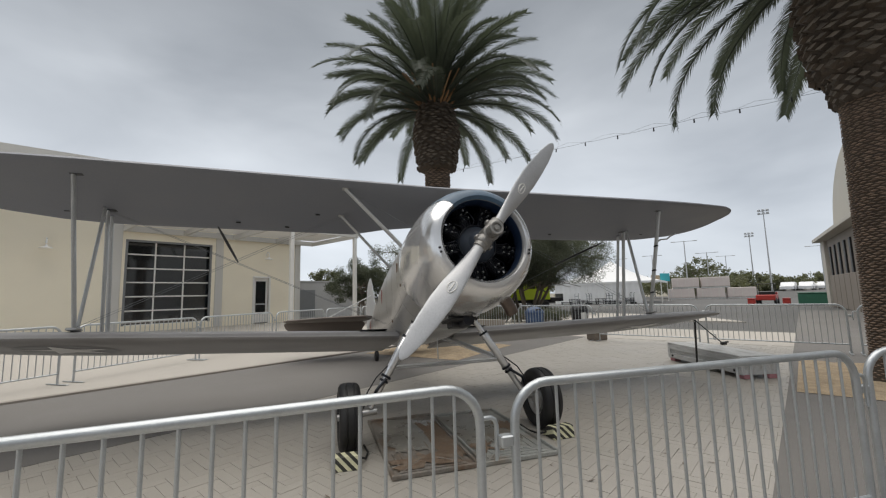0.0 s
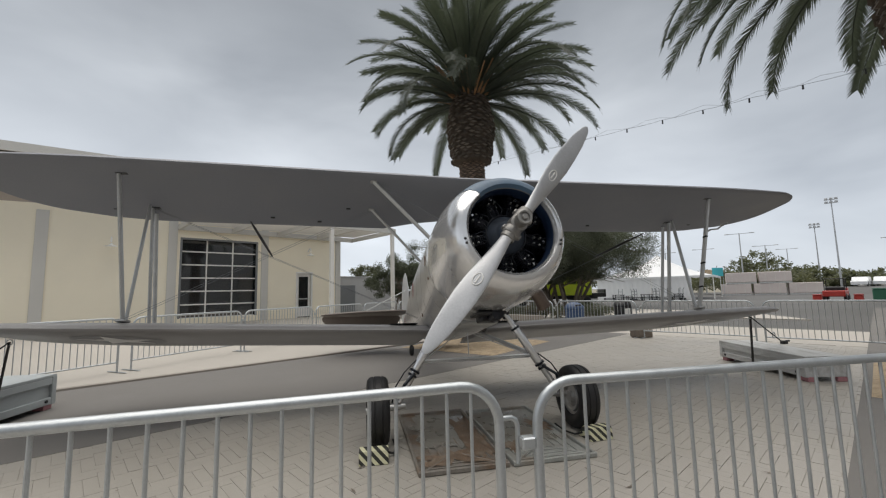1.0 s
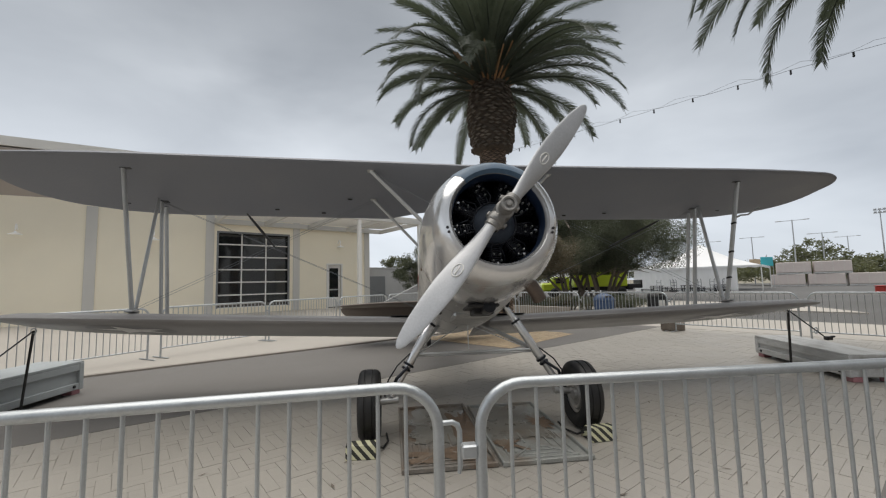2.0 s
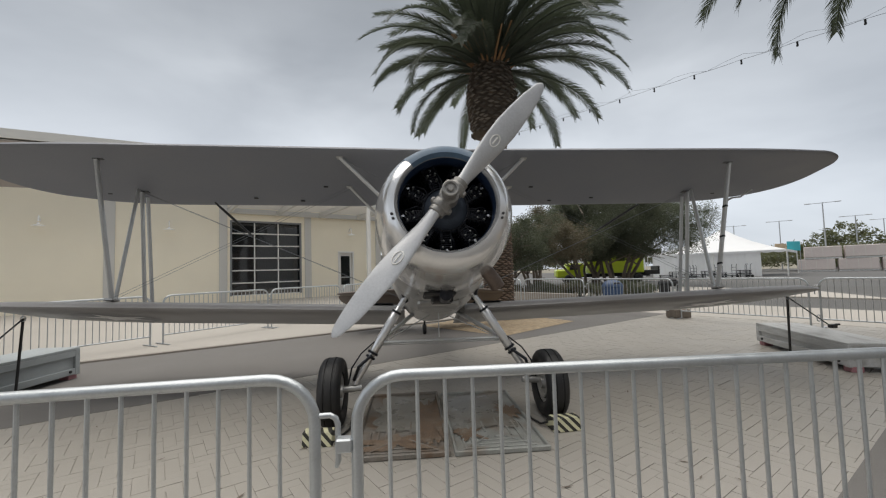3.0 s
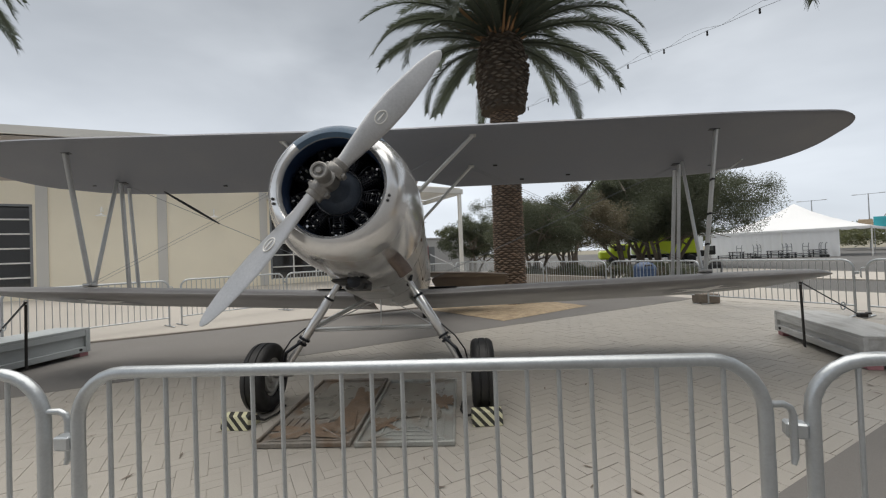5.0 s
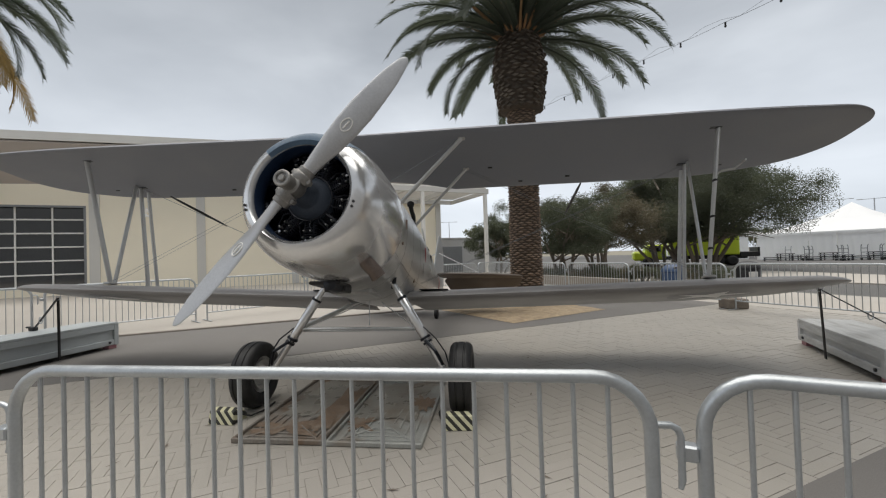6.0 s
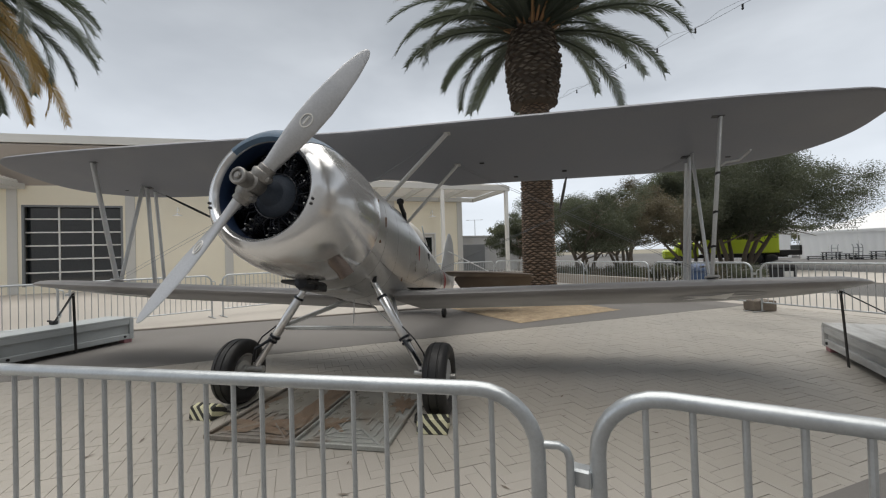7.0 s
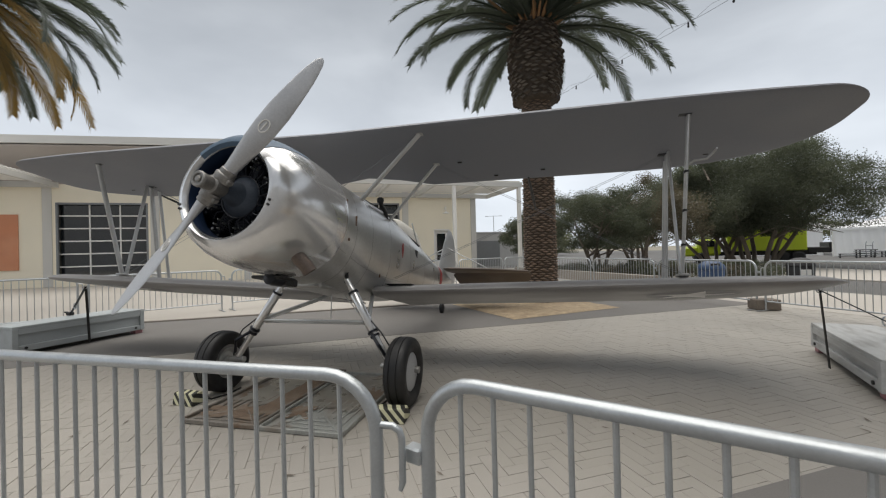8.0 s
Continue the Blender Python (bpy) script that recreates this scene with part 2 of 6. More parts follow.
LIME = mat("lime_truck_paint", (0.50, 0.62, 0.03), 0.4, 0.0, 0.05, 1, 30, 0.0, coat=0.3)
TENT = mat("white_tent_vinyl", (0.90, 0.905, 0.91), 0.5, 0.0, 0.04, 0.3, 20, 0.05)


def thin(material, color, amount):
    """Lets light through a thin sheet or leaf."""
    t = material.node_tree
    back, mix = t.nodes.new("ShaderNodeBsdfTranslucent"), t.nodes.new("ShaderNodeMixShader")
    back.inputs["Color"].default_value = (*color, 1)
    mix.inputs[0].default_value = amount
    t.links.new(t.nodes["Principled BSDF"].outputs[0], mix.inputs[1])
    t.links.new(back.outputs[0], mix.inputs[2])
    t.links.new(mix.outputs[0], t.nodes["Material Output"].inputs["Surface"])


thin(TENT, (0.90, 0.905, 0.91), 0.2)
thin(OLIVE_LEAF, (0.16, 0.18, 0.10), 0.35)
thin(OLIVE_BROWN, (0.20, 0.17, 0.10), 0.35)
thin(BUSH_LEAF, (0.18, 0.19, 0.08), 0.35)
thin(FROND, (0.11, 0.13, 0.08), 0.35)
thin(FROND_DRY, (0.45, 0.28, 0.06), 0.4)
WRAP = mat("pinkish_wrapped_pallet", (0.60, 0.53, 0.50), 0.6, 0.0, 0.12, 0.6, 12, 0.1)
BARREL = mat("dark_blue_plastic", (0.035, 0.07, 0.15), 0.45, 0.0, 0.1, 5, 40, 0.05)
CARRED = mat("red_cart_paint", (0.42, 0.04, 0.03), 0.4, 0.0, 0.1, 2, 30, 0.0)
CARWHITE = mat("white_car_paint", (0.72, 0.73, 0.74), 0.3, 0.0, 0.04, 2, 30, 0.0, coat=0.5)
GREENBIN = mat("green_bin", (0.03, 0.13, 0.08), 0.5, 0.0, 0.1, 2, 30, 0.05)
TEAL = mat("teal_fabric", (0.05, 0.42, 0.48), 0.6, 0.0, 0.1, 2, 30, 0.05)
POLE = mat("grey_pole", (0.22, 0.23, 0.24), 0.5, 0.4, 0.1, 3, 40, 0.05)
POLE_FAR = mat("pale_grey_mast", (0.46, 0.47, 0.48), 0.5, 0.3, 0.1, 3, 40, 0.05)
HANGAR = mat("beige_hangar_paint", (0.50, 0.47, 0.41), 0.7, 0.0, 0.06, 0.4, 30, 0.1)
HANGAR_DOOR = mat("brown_hangar_door", (0.24, 0.205, 0.17), 0.7, 0.0, 0.1, 0.5, 30, 0.1)
SOIL = mat("dry_ground", (0.22, 0.20, 0.15), 0.95, 0.0, 0.2, 0.05, 4, 0.2)

GLASS = bpy.data.materials.new("dark_window_glass")
GLASS.use_nodes = True
gb = GLASS.node_tree.nodes["Principled BSDF"]
gb.inputs["Base Color"].default_value = (0.012, 0.015, 0.018, 1)
gb.inputs["Roughness"].default_value = 0.05
gb.inputs["Specular IOR Level"].default_value = 1.0
gb.inputs["IOR"].default_value = 1.6
gn = GLASS.node_tree.nodes.new("ShaderNodeTexNoise")
gn.inputs["Scale"].default_value = 0.8
gp = GLASS.node_tree.nodes.new("ShaderNodeBump")
gp.inputs["Strength"].default_value, gp.inputs["Distance"].default_value = 0.25, 0.02
GLASS.node_tree.links.new(gn.outputs["Fac"], gp.inputs["Height"])
GLASS.node_tree.links.new(gp.outputs[0], gb.inputs["Normal"])


# ---- mesh helpers ----
def finish(bm, name, material, smooth=False, angle=40):
    bmesh.ops.recalc_face_normals(bm, faces=bm.faces)
    me = bpy.data.meshes.new(name)
    bm.to_mesh(me)
    bm.free()
    me.materials.append(material)
    if smooth:
        me.shade_smooth()
        me.set_sharp_from_angle(angle=radians(angle))
    return me


def part(name, bm, material, parent, label="", smooth=False, m=None):
    """One mesh object under a thing or a part."""
    if m is not None:
        bm.transform(m)
    ob = new(name, finish(bm, name, material, smooth))
    ob.parent = parent
    if label:
        ob["label"] = label
    return ob


def thing(name, label, category, group="", kind="", at=None):
    ob = new(name)
    ob.empty_display_size = 0.1
    if at is not None:
        ob.matrix_world = at
    return tagged(ob, label, category, group, kind)


def solo(name, bm, material, label, category="", kind="", group="", smooth=False):
    ob = new(name, finish(bm, name, material, smooth))
    return tagged(ob, label, category, group, kind)


def box(bm, c, s, bevel=0.0, m=None):
    r = bmesh.ops.create_cube(bm, size=1.0)
    vs = r["verts"]
    bmesh.ops.scale(bm, vec=s, verts=vs)
    if bevel:
        es = list({e for v in vs for e in v.link_edges})
        out = bmesh.ops.bevel(bm, geom=es, offset=bevel, segments=1, affect="EDGES")
        vs = list({v for f in out["faces"] for v in f.verts} | {v for v in vs if v.is_valid})
    t = Matrix.Translation(c)
    bmesh.ops.transform(bm, matrix=(m @ t) if m is not None else t, verts=vs)
    return bm


def boxes(*items, bevel=0.0, m=None):
    bm = bmesh.new()
    for c, s in items:
        box(bm, c, s, bevel, m)
    return bm


def ring(bm, c, u, v, ru, rv, n):
    return [bm.verts.new(Vector(c) + u * (ru * math.cos(2 * math.pi * i / n)) + v * (rv * math.sin(2 * math.pi * i / n))) for i in range(n)]


def skin(bm, a, b):
    n = len(a)
    for i in range(n):
        bm.faces.new((a[i], a[(i + 1) % n], b[(i + 1) % n], b[i]))


def sweep(bm, pts, radii, n=10, flat=1.0, side=None, caps=True):
    """A tube along points; flat: the width across side relative to the other way."""
    pts = [Vector(p) for p in pts]
    if not isinstance(radii, (list, tuple)):
        radii = [radii] * len(pts)
    rings, ref = [], Vector(side) if side is not None else None
    for i, p in enumerate(pts):
        d = (pts[min(i + 1, len(pts) - 1)] - pts[max(i - 1, 0)]).normalized()
        if ref is None:
            ref = Vector((0, 0, 1)) if abs(d.z) < 0.9 else Vector((0, 1, 0))
        u = (ref - d * ref.dot(d)).normalized()
        v = d.cross(u)
        if side is None:
            ref = u
        rings.append(ring(bm, p, u, v, radii[i], radii[i] * flat, n))
    for a, b in zip(rings, rings[1:]):
        skin(bm, a, b)
    if caps:
        bm.faces.new(rings[0][::-1])
        bm.faces.new(rings[-1])
    return bm


def tube(p0, p1, r, n=10, flat=1.0, side=None, r1=None):
    return sweep(bmesh.new(), [p0, p1], [r, r1 if r1 is not None else r], n, flat, side)


def lathe(profile, n=32, axis="Y", bm=None, m=None, close=False):
    """Turns (radius, height) points round an axis."""
    bm = bm or bmesh.new()
    rows = []
    for r, h in profile:
        row = []
        for i in range(n):
            a = 2 * math.pi * i / n
            p = Vector((r * math.cos(a), h, r * math.sin(a))) if axis == "Y" else (Vector((h, r * math.cos(a), r * math.sin(a))) if axis == "X" else Vector((r * math.cos(a), r * math.sin(a), h)))
            row.append(bm.verts.new(m @ p if m is not None else p))
        rows.append(row)
    for a, b in zip(rows, rows[1:]):
        skin(bm, a, b)
    if close:
        bm.faces.new(rows[0])
        bm.faces.new(rows[-1][::-1])
    return bm


# ---- the site's own axes: u along the kerb and the long wall, v away from the camera ----
SITE = pose(0, 0, 0, 0, 0, 31)


def S(u, v, z=0.0):
    return SITE @ Vector((u, v, z))


def sheet(name, u0, u1, v0, v1, z, material, label, category, thick=0.3):
    ob = solo(name, boxes((((u0 + u1) / 2, (v0 + v1) / 2, z - thick / 2), (u1 - u0, v1 - v0, thick)), m=SITE), material, label, category, "structure")
    return ob


# ---- ground ----
bm = bmesh.new()
bmesh.ops.create_grid(bm, x_segments=8, y_segments=8, size=1500)
bmesh.ops.translate(bm, vec=(0, 0, -0.06), verts=bm.verts)
solo("ground", bm, ASPHALT, "flat grey asphalt ground reaching the horizon", "ground", "structure")
KERB_V, STRIP_V, FRONT_V = 5.70, 2.02, -3.2
sheet("pavement_dark", -30, 9.6, STRIP_V, KERB_V - 0.03, 0.003, DARKPAVE, "dark grey paved strip crossing under the aircraft", "pavement")
sheet("pavement_near", -30, 30, -16, FRONT_V, 0.003, DARKPAVE, "dark grey paving along the visitor side", "pavement")
sheet("pavement_concrete", -40, 18.65, KERB_V + 0.10, 22.4, 0.03, CONCRETE, "light concrete apron in front of the cream building", "pavement")
sheet("kerb", -40, 9.6, KERB_V - 0.03, KERB_V + 0.10, 0.035, KERB, "low brownish concrete kerb along the dark strip", "kerb")
sheet("pavement_bed", -30, 9.6, FRONT_V, STRIP_V, -0.007, JOINT, "sandy bed between beige pavers", "pavement")
sheet("pavement_side", 9.6, 13.6, -16, KERB_V + 0.10, -0.002, CONCRETE, "light concrete walk beside the display area", "pavement")
bm = bmesh.new()
isle = [[bm.verts.new(S(u, v, z)) for u, v in ((18.66, -1.5), (20.0, -0.7), (23.3, 1.6), (25.1, 6.9), (26.1, 10.5), (26.6, 15.0), (18.66, 15.0))] for z in (-0.3, -0.012)]
skin(bm, *isle)
bm.faces.new(isle[0][::-1])
bm.faces.new(isle[1])
solo("pavement_island", bm, CONCRETE, "pale concrete island between two asphalt lanes", "pavement", "structure")
# the asphalt rises a little to the far parking lot
BANK_Z = 0.85
bm = bmesh.new()
bank = [[bm.verts.new(S(u, v, z + 0.02 * math.sin(v * 0.7))) for u, z in ((71.0, -0.16), (74.0, 0.10), (79.0, 0.60), (82.0, BANK_Z - 0.04), (140.0, BANK_Z - 0.04))] for v in range(-60, 13, 3)]
for a, b in zip(bank, bank[1:]):
    for k in range(4):
        bm.faces.new((a[k], b[k], b[k + 1], a[k + 1]))
solo("ground_bank", bm, ASPHALT, "asphalt slope rising to the far parking lot", "ground", "structure", smooth=True)
sheet("ground_dry", 105, 900, -400, 900, -0.055, SOIL, "dry pale ground far beyond the parking area", "ground", 0.1)


# added wall, out of view: darkens metal reflections and blocks sky over the near paving
sheet("added_wall_behind", -45, 45, -15.4, -15.0, 9.0, GREYWALL, "plain unseen grey wall added behind the visitor side to darken reflections", "wall", 9.1)


# ---- the biplane ----
PITCH, LEAN = -11.0, 0.74
AIR = pose(-0.035, 0, -0.018, 0, LEAN, 0) @ pose(0, -1.95, 1.99, PITCH, 0, 0)
plane = thing("biplane", "silver metal radial-engined training biplane tied down on paving", "aircraft")


def wing_rings(half, le0, te0, z0, slope, dihedral, tip, x_list, thick=0.10, cut=0.0, droop=0.0):
    rings = []
    for x in x_list:
        a = abs(x)
        s = max(0.0, (a - (half - tip)) / tip)
        s2 = max(0.0, (a - (half - 0.42)) / 0.42)
        chord = te0 - le0
        te = te0 - chord * 0.66 * (1 - math.sqrt(max(0.0, 1 - min(1, s) ** 2.2)))
        le = le0 + chord * 0.24 * (1 - math.sqrt(max(0.0, 1 - min(1, s2) ** 2)))
        if cut and a < 0.75:
            te -= cut * math.cos(a / 0.75 * math.pi / 2)
        rings.append((x, le, te, z0 + dihedral * a - droop * min(1, s) ** 2, slope, thick * max(0.12, math.sqrt(max(0.0, 1 - s2 ** 2)))))
    return rings


def airfoil_mesh(rows, n=14, belly=0.28):
    """Lofts a flat-bottomed wing section along x."""
    bm = bmesh.new()
    loops = []
    for x, le, te, z, slope, th in rows:
        c, loop = te - le, []
        for i in range(n + 1):
            f = 0.5 * (1 + math.cos(math.pi * i / n))
            up = th * (2.97 * math.sqrt(f) - 1.26 * f - 3.52 * f * f + 2.84 * f ** 3 - 1.02 * f ** 4) / 1.0
            loop.append((f, max(up, 0.004) * 0.80))
        for i in range(1, n):
            f = 0.5 * (1 - math.cos(math.pi * i / n))
            lo = -th * belly * math.sqrt(min(1, f / 0.10)) * (1 - f) - 0.002
            loop.append((f, lo))
        loops.append([bm.verts.new((x, le + f * c, z + h * c - slope * f * c)) for f, h in loop])
    for a, b in zip(loops, loops[1:]):
        skin(bm, a, b)
    bm.faces.new(loops[0])
    bm.faces.new(loops[-1][::-1])
    return bm


def span(a, b, tip_end):
    """Stations from a to b, closer where the tip curves."""
    out = [a + (b - a) * i / 12 for i in range(12)]
    base = out[-1]
    return out + [base + (b - base) * math.sin(math.pi / 2 * i / 14) for i in range(1, 15)] if tip_end else out + [b]


UP_LE, UP_TE, UP_Z, UP_SLOPE, UP_DI = 1.45, 3.00, 1.088, 0.056, 0.0125
LO_LE, LO_TE, LO_Z, LO_SLOPE, LO_DI = 2.18, 3.62, -0.60, 0.045, 0.034
UP_HALF, LO_HALF = 5.125, 5.20


def wing_under(x, y, lower):
    le, z, sl, di = (LO_LE, LO_Z, LO_SLOPE, LO_DI) if lower else (UP_LE, UP_Z, UP_SLOPE, UP_DI)
    return Vector((x, y, z + di * abs(x) - sl * (y - le) + (0.12 if lower else -0.006)))


xs = span(0.0, UP_HALF, True)
both = [-x for x in xs[:0:-1]] + xs
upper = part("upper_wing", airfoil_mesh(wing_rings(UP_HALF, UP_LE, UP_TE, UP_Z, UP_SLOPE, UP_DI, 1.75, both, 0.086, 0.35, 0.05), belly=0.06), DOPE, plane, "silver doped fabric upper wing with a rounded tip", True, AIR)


def under_z(x, y):
    """Height of the lower wing's underside."""
    x, le, te, z, slope, th = wing_rings(LO_HALF, LO_LE, LO_TE, LO_Z, LO_SLOPE, LO_DI, 1.5, [x])[0]
    f, c = (y - le) / (te - le), te - le
    return z - (th * 0.28 * math.sqrt(min(1, max(f, 0) / 0.10)) * (1 - f) + 0.002) * c - slope * f * c


for sgn in (-1, 1):
    xl = [sgn * x for x in span(0.36, LO_HALF, True)]
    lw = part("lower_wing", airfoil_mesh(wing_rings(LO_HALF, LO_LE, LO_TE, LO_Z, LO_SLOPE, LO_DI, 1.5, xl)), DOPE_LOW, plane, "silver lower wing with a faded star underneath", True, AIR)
    # star under the lower wing, lying close to the skin
    cx, cy, r0 = sgn * 3.955, 2.84, 0.43

    def decal(outline, gap, steps=10):
        """A patch that follows the skin, from its middle out to an outline."""
        bm, rows = bmesh.new(), []
        for k in range(steps + 1):
            f = 0.02 + 0.98 * k / steps
            ring_pts = [(cx + (x - cx) * f, cy + (y - cy) * f) for x, y in outline]
            rows.append([bm.verts.new((x, y, under_z(x, y) - gap)) for x, y in ring_pts])
        for a, b in zip(rows, rows[1:]):
            skin(bm, a, b)
        bm.faces.new(rows[0])
        return bm

    star_pts = []
    for i in range(10):
        p0, p1 = (Vector((cx + r * math.cos(a), cy - r * math.sin(a))) for a, r in ((math.pi / 2 + q * math.pi / 5, r0 if q % 2 == 0 else r0 * 0.39) for q in (i, i + 1)))
        star_pts += [p0.lerp(p1, q / 6) for q in range(6)]
    bm = decal(star_pts, 0.008)
    disc = decal([(cx + 0.46 * math.cos(2 * math.pi * i / 48), cy + 0.46 * math.sin(2 * math.pi * i / 48)) for i in range(48)], 0.004)
    part("roundel", disc, ROUNDEL, lw, "faded dark disc behind the star", False, AIR)
    part("star", bm, STARW, lw, "pale faded five-pointed star", False, AIR)
    # black walkway at the root and the leading-edge fillet
    part("walkway", boxes(((sgn * 0.66, 2.62, LO_Z + 0.115), (0.34, 0.72, 0.008)), bevel=0.003), DARK, lw, "black non-slip wing walk", False, AIR)
    # aileron hinge gap and small fittings under the upper wing
    for fx, fy in ((1.75, 2.80), (2.35, 2.72), (4.15, 2.62), (4.45, 2.45), (1.35, 2.35)):
        p = wing_under(sgn * fx, fy, False)
        part("wing_fitting", boxes(((p.x, p.y, p.z - 0.008), (0.055, 0.022, 0.014)), bevel=0.004), DARK, upper, "small black hinge fitting", False, AIR)

    # struts between the wings
    uf, ur = wing_under(sgn * 3.71, 1.74, False), wing_under(sgn * 3.73, 2.57, False)
    lf, lr = wing_under(sgn * 3.74, 2.37, True), wing_under(sgn * 3.75, 3.00, True)
    part("interplane_strut", tube(lf, uf, 0.036, 12, 0.45, (0, 1, 0)), STRUT, plane, "", True, AIR)
    part("interplane_strut", tube(lr, ur, 0.036, 12, 0.45, (0, 1, 0)), STRUT, plane, "", True, AIR)
    part("interplane_strut", tube(lf + Vector((0, 0.06, 0)), ur - Vector((0, 0.07, 0)), 0.030, 12, 0.5, (0, 1, 0)), STRUT, plane, "slanting middle strut", True, AIR)
    for f in (0.20, 0.42, 0.66) if sgn > 0 else ():
        q = lf.lerp(uf, f)
        part("clamp_band", tube(q - Vector((0, 0, 0.012)), q + Vector((0, 0, 0.012)), 0.042, 12, 0.52, (0, 1, 0)), DARK, plane, "black clamp band round the strut", True, AIR)
    if sgn > 0:
        q = lf.lerp(uf, 0.70)
        part("pitot_head", sweep(bmesh.new(), [q, q + Vector((0.06, -0.04, 0.03)), q + Vector((0.16, -0.06, 0.035)), q + Vector((0.20, -0.10, 0.07)), q + Vector((0.20, -0.20, 0.075))], [0.014, 0.012, 0.012, 0.012, 0.009], 8), ALU_DULL, plane, "small bent pitot head on the strut", True, AIR)
    part("aileron_rod", tube(wing_under(sgn * 3.77, 3.20, True), wing_under(sgn * 3.76, 2.74, False), 0.024, 10), STRUT, plane, "thin aileron push rod", True, AIR)
    for p in (lf, lr):
        part("strut_fitting", boxes(((p.x, p.y, p.z), (0.10, 0.13, 0.03)), bevel=0.008), ALU_DULL, plane, "", False, AIR)
    for p in (uf, ur):
        part("strut_fitting", boxes(((p.x - sgn * 0.03, p.y, p.z), (0.12, 0.07, 0.014)), bevel=0.005), IRON, plane, "dark strut socket", False, AIR)
    # cabane struts over the front cockpit
    cf, cr = wing_under(sgn * 1.05, 1.62, False), wing_under(sgn * 1.05, 2.36, False)
    bf, br = Vector((sgn * 0.36, 1.74, 0.41)), Vector((sgn * 0.37, 2.55, 0.37))
    part("cabane_strut", tube(bf, cf, 0.034, 12, 0.6, (0, 1, 0)), STRUT, plane, "", True, AIR)
    part("cabane_strut", tube(br, cr, 0.028, 12, 0.6, (0, 1, 0)), STRUT, plane, "", True, AIR)
    for p in (cf, cr):
        part("strut_fitting", boxes(((p.x, p.y, p.z), (0.075, 0.07, 0.022)), bevel=0.006), ALU_DULL, plane, "", False, AIR)
    # rigging
    root = Vector((sgn * 0.40, 2.75, -0.36))
    for off in (0.0, 0.07):
        part("flying_wire", tube(root + Vector((0, off, 0)), ur + Vector((0, off - 0.03, 0)), 0.0022, 6), POLE, plane, "", True, AIR)
        part("landing_wire", tube(lf + Vector((0, off, 0.02)), cr + Vector((0, off, 0)), 0.0020, 6), POLE, plane, "", True, AIR)
    part("cabane_wire", tube(cf, Vector((-sgn * 0.30, 1.88, 0.42)), 0.0036, 6), POLE, plane, "", True, AIR)
    # black spreader rods that hold the wires apart
    a, b = (Vector((2.21, -0.50, 2.10)), Vector((2.25, 0.65, 1.91))) if sgn > 0 else (Vector((-2.34, -0.27, 2.23)), Vector((-2.30, 0.66, 1.95)))
    part("wire_spreader", sweep(bmesh.new(), [a, a.lerp(b, 0.15), a.lerp(b, 0.5), a.lerp(b, 0.85), b], [0.008, 0.013, 0.016, 0.013, 0.008], 8), DARK, plane, "black spreader rod between the rigging wires", True)


# fuselage: rings from the firewall to the tail post
def fuselage_ring(bm, y, hw, top, bot, power, n=36):
    vs, cz, hz = [], (top + bot) / 2, (top - bot) / 2
    for i in range(n):
        a = 2 * math.pi * i / n
        c, s = math.cos(a), math.sin(a)
        vs.append(bm.verts.new((hw * math.copysign(abs(c) ** (2 / power), c), y, cz + hz * math.copysign(abs(s) ** (2 / power), s))))
    return vs


FUSE = [(1.02, 0.545, 0.545, -0.545, 2.0), (1.30, 0.54, 0.535, -0.60, 2.2), (1.70, 0.52, 0.535, -0.65, 2.4), (2.10, 0.49, 0.555, -0.67, 2.5),
        (2.60, 0.46, 0.585, -0.67, 2.5), (3.20, 0.435, 0.555, -0.64, 2.45), (3.90, 0.40, 0.49, -0.57, 2.4), (4.60, 0.345, 0.45, -0.47, 2.35),
        (5.40, 0.27, 0.37, -0.34, 2.3), (6.20, 0.19, 0.34, -0.20, 2.2), (7.00, 0.12, 0.31, -0.07, 2.1), (7.75, 0.05, 0.28, 0.02, 2.0)]
bm = bmesh.new()
fr = [fuselage_ring(bm, *r) for r in FUSE]
for a, b in zip(fr, fr[1:]):
    skin(bm, a, b)
bm.faces.new(fr[0])
bm.faces.new(fr[-1][::-1])
body = part("fuselage", bm, ALU_BODY, plane, "polished bare-metal fuselage with scuffed panels", True, AIR)


def on_skin(y, ang):
    """A point on the fuselage skin at station y, ang degrees from the top towards +x."""
    for r0, r1 in zip(FUSE, FUSE[1:]):
        if r0[0] <= y <= r1[0]:
            f = (y - r0[0]) / (r1[0] - r0[0])
            hw, top, bot, pw = [r0[k] + (r1[k] - r0[k]) * f for k in (1, 2, 3, 4)]
            a = math.radians(90 - ang)
            c, s = math.cos(a), math.sin(a)
            return Vector((hw * math.copysign(abs(c) ** (2 / pw), c), y, (top + bot) / 2 + (top - bot) / 2 * math.copysign(abs(s) ** (2 / pw), s)))


# panel seams: thin raised strips round and along the body
for y in (1.34, 1.78, 2.44, 3.35, 4.3, 5.3):
    bm = bmesh.new()
    sweep(bm, [on_skin(y, a) * 1.0 for a in range(-180, 181, 10)], 0.0016, 5, caps=False)
    part("panel_seam", bm, HUBM, body, "", True, AIR)
for ang in (-118, 118):
    part("panel_seam", sweep(bmesh.new(), [on_skin(y, ang) for y in np.linspace(1.1, 6.6, 20)], 0.0016, 5), HUBM, body, "", True, AIR)

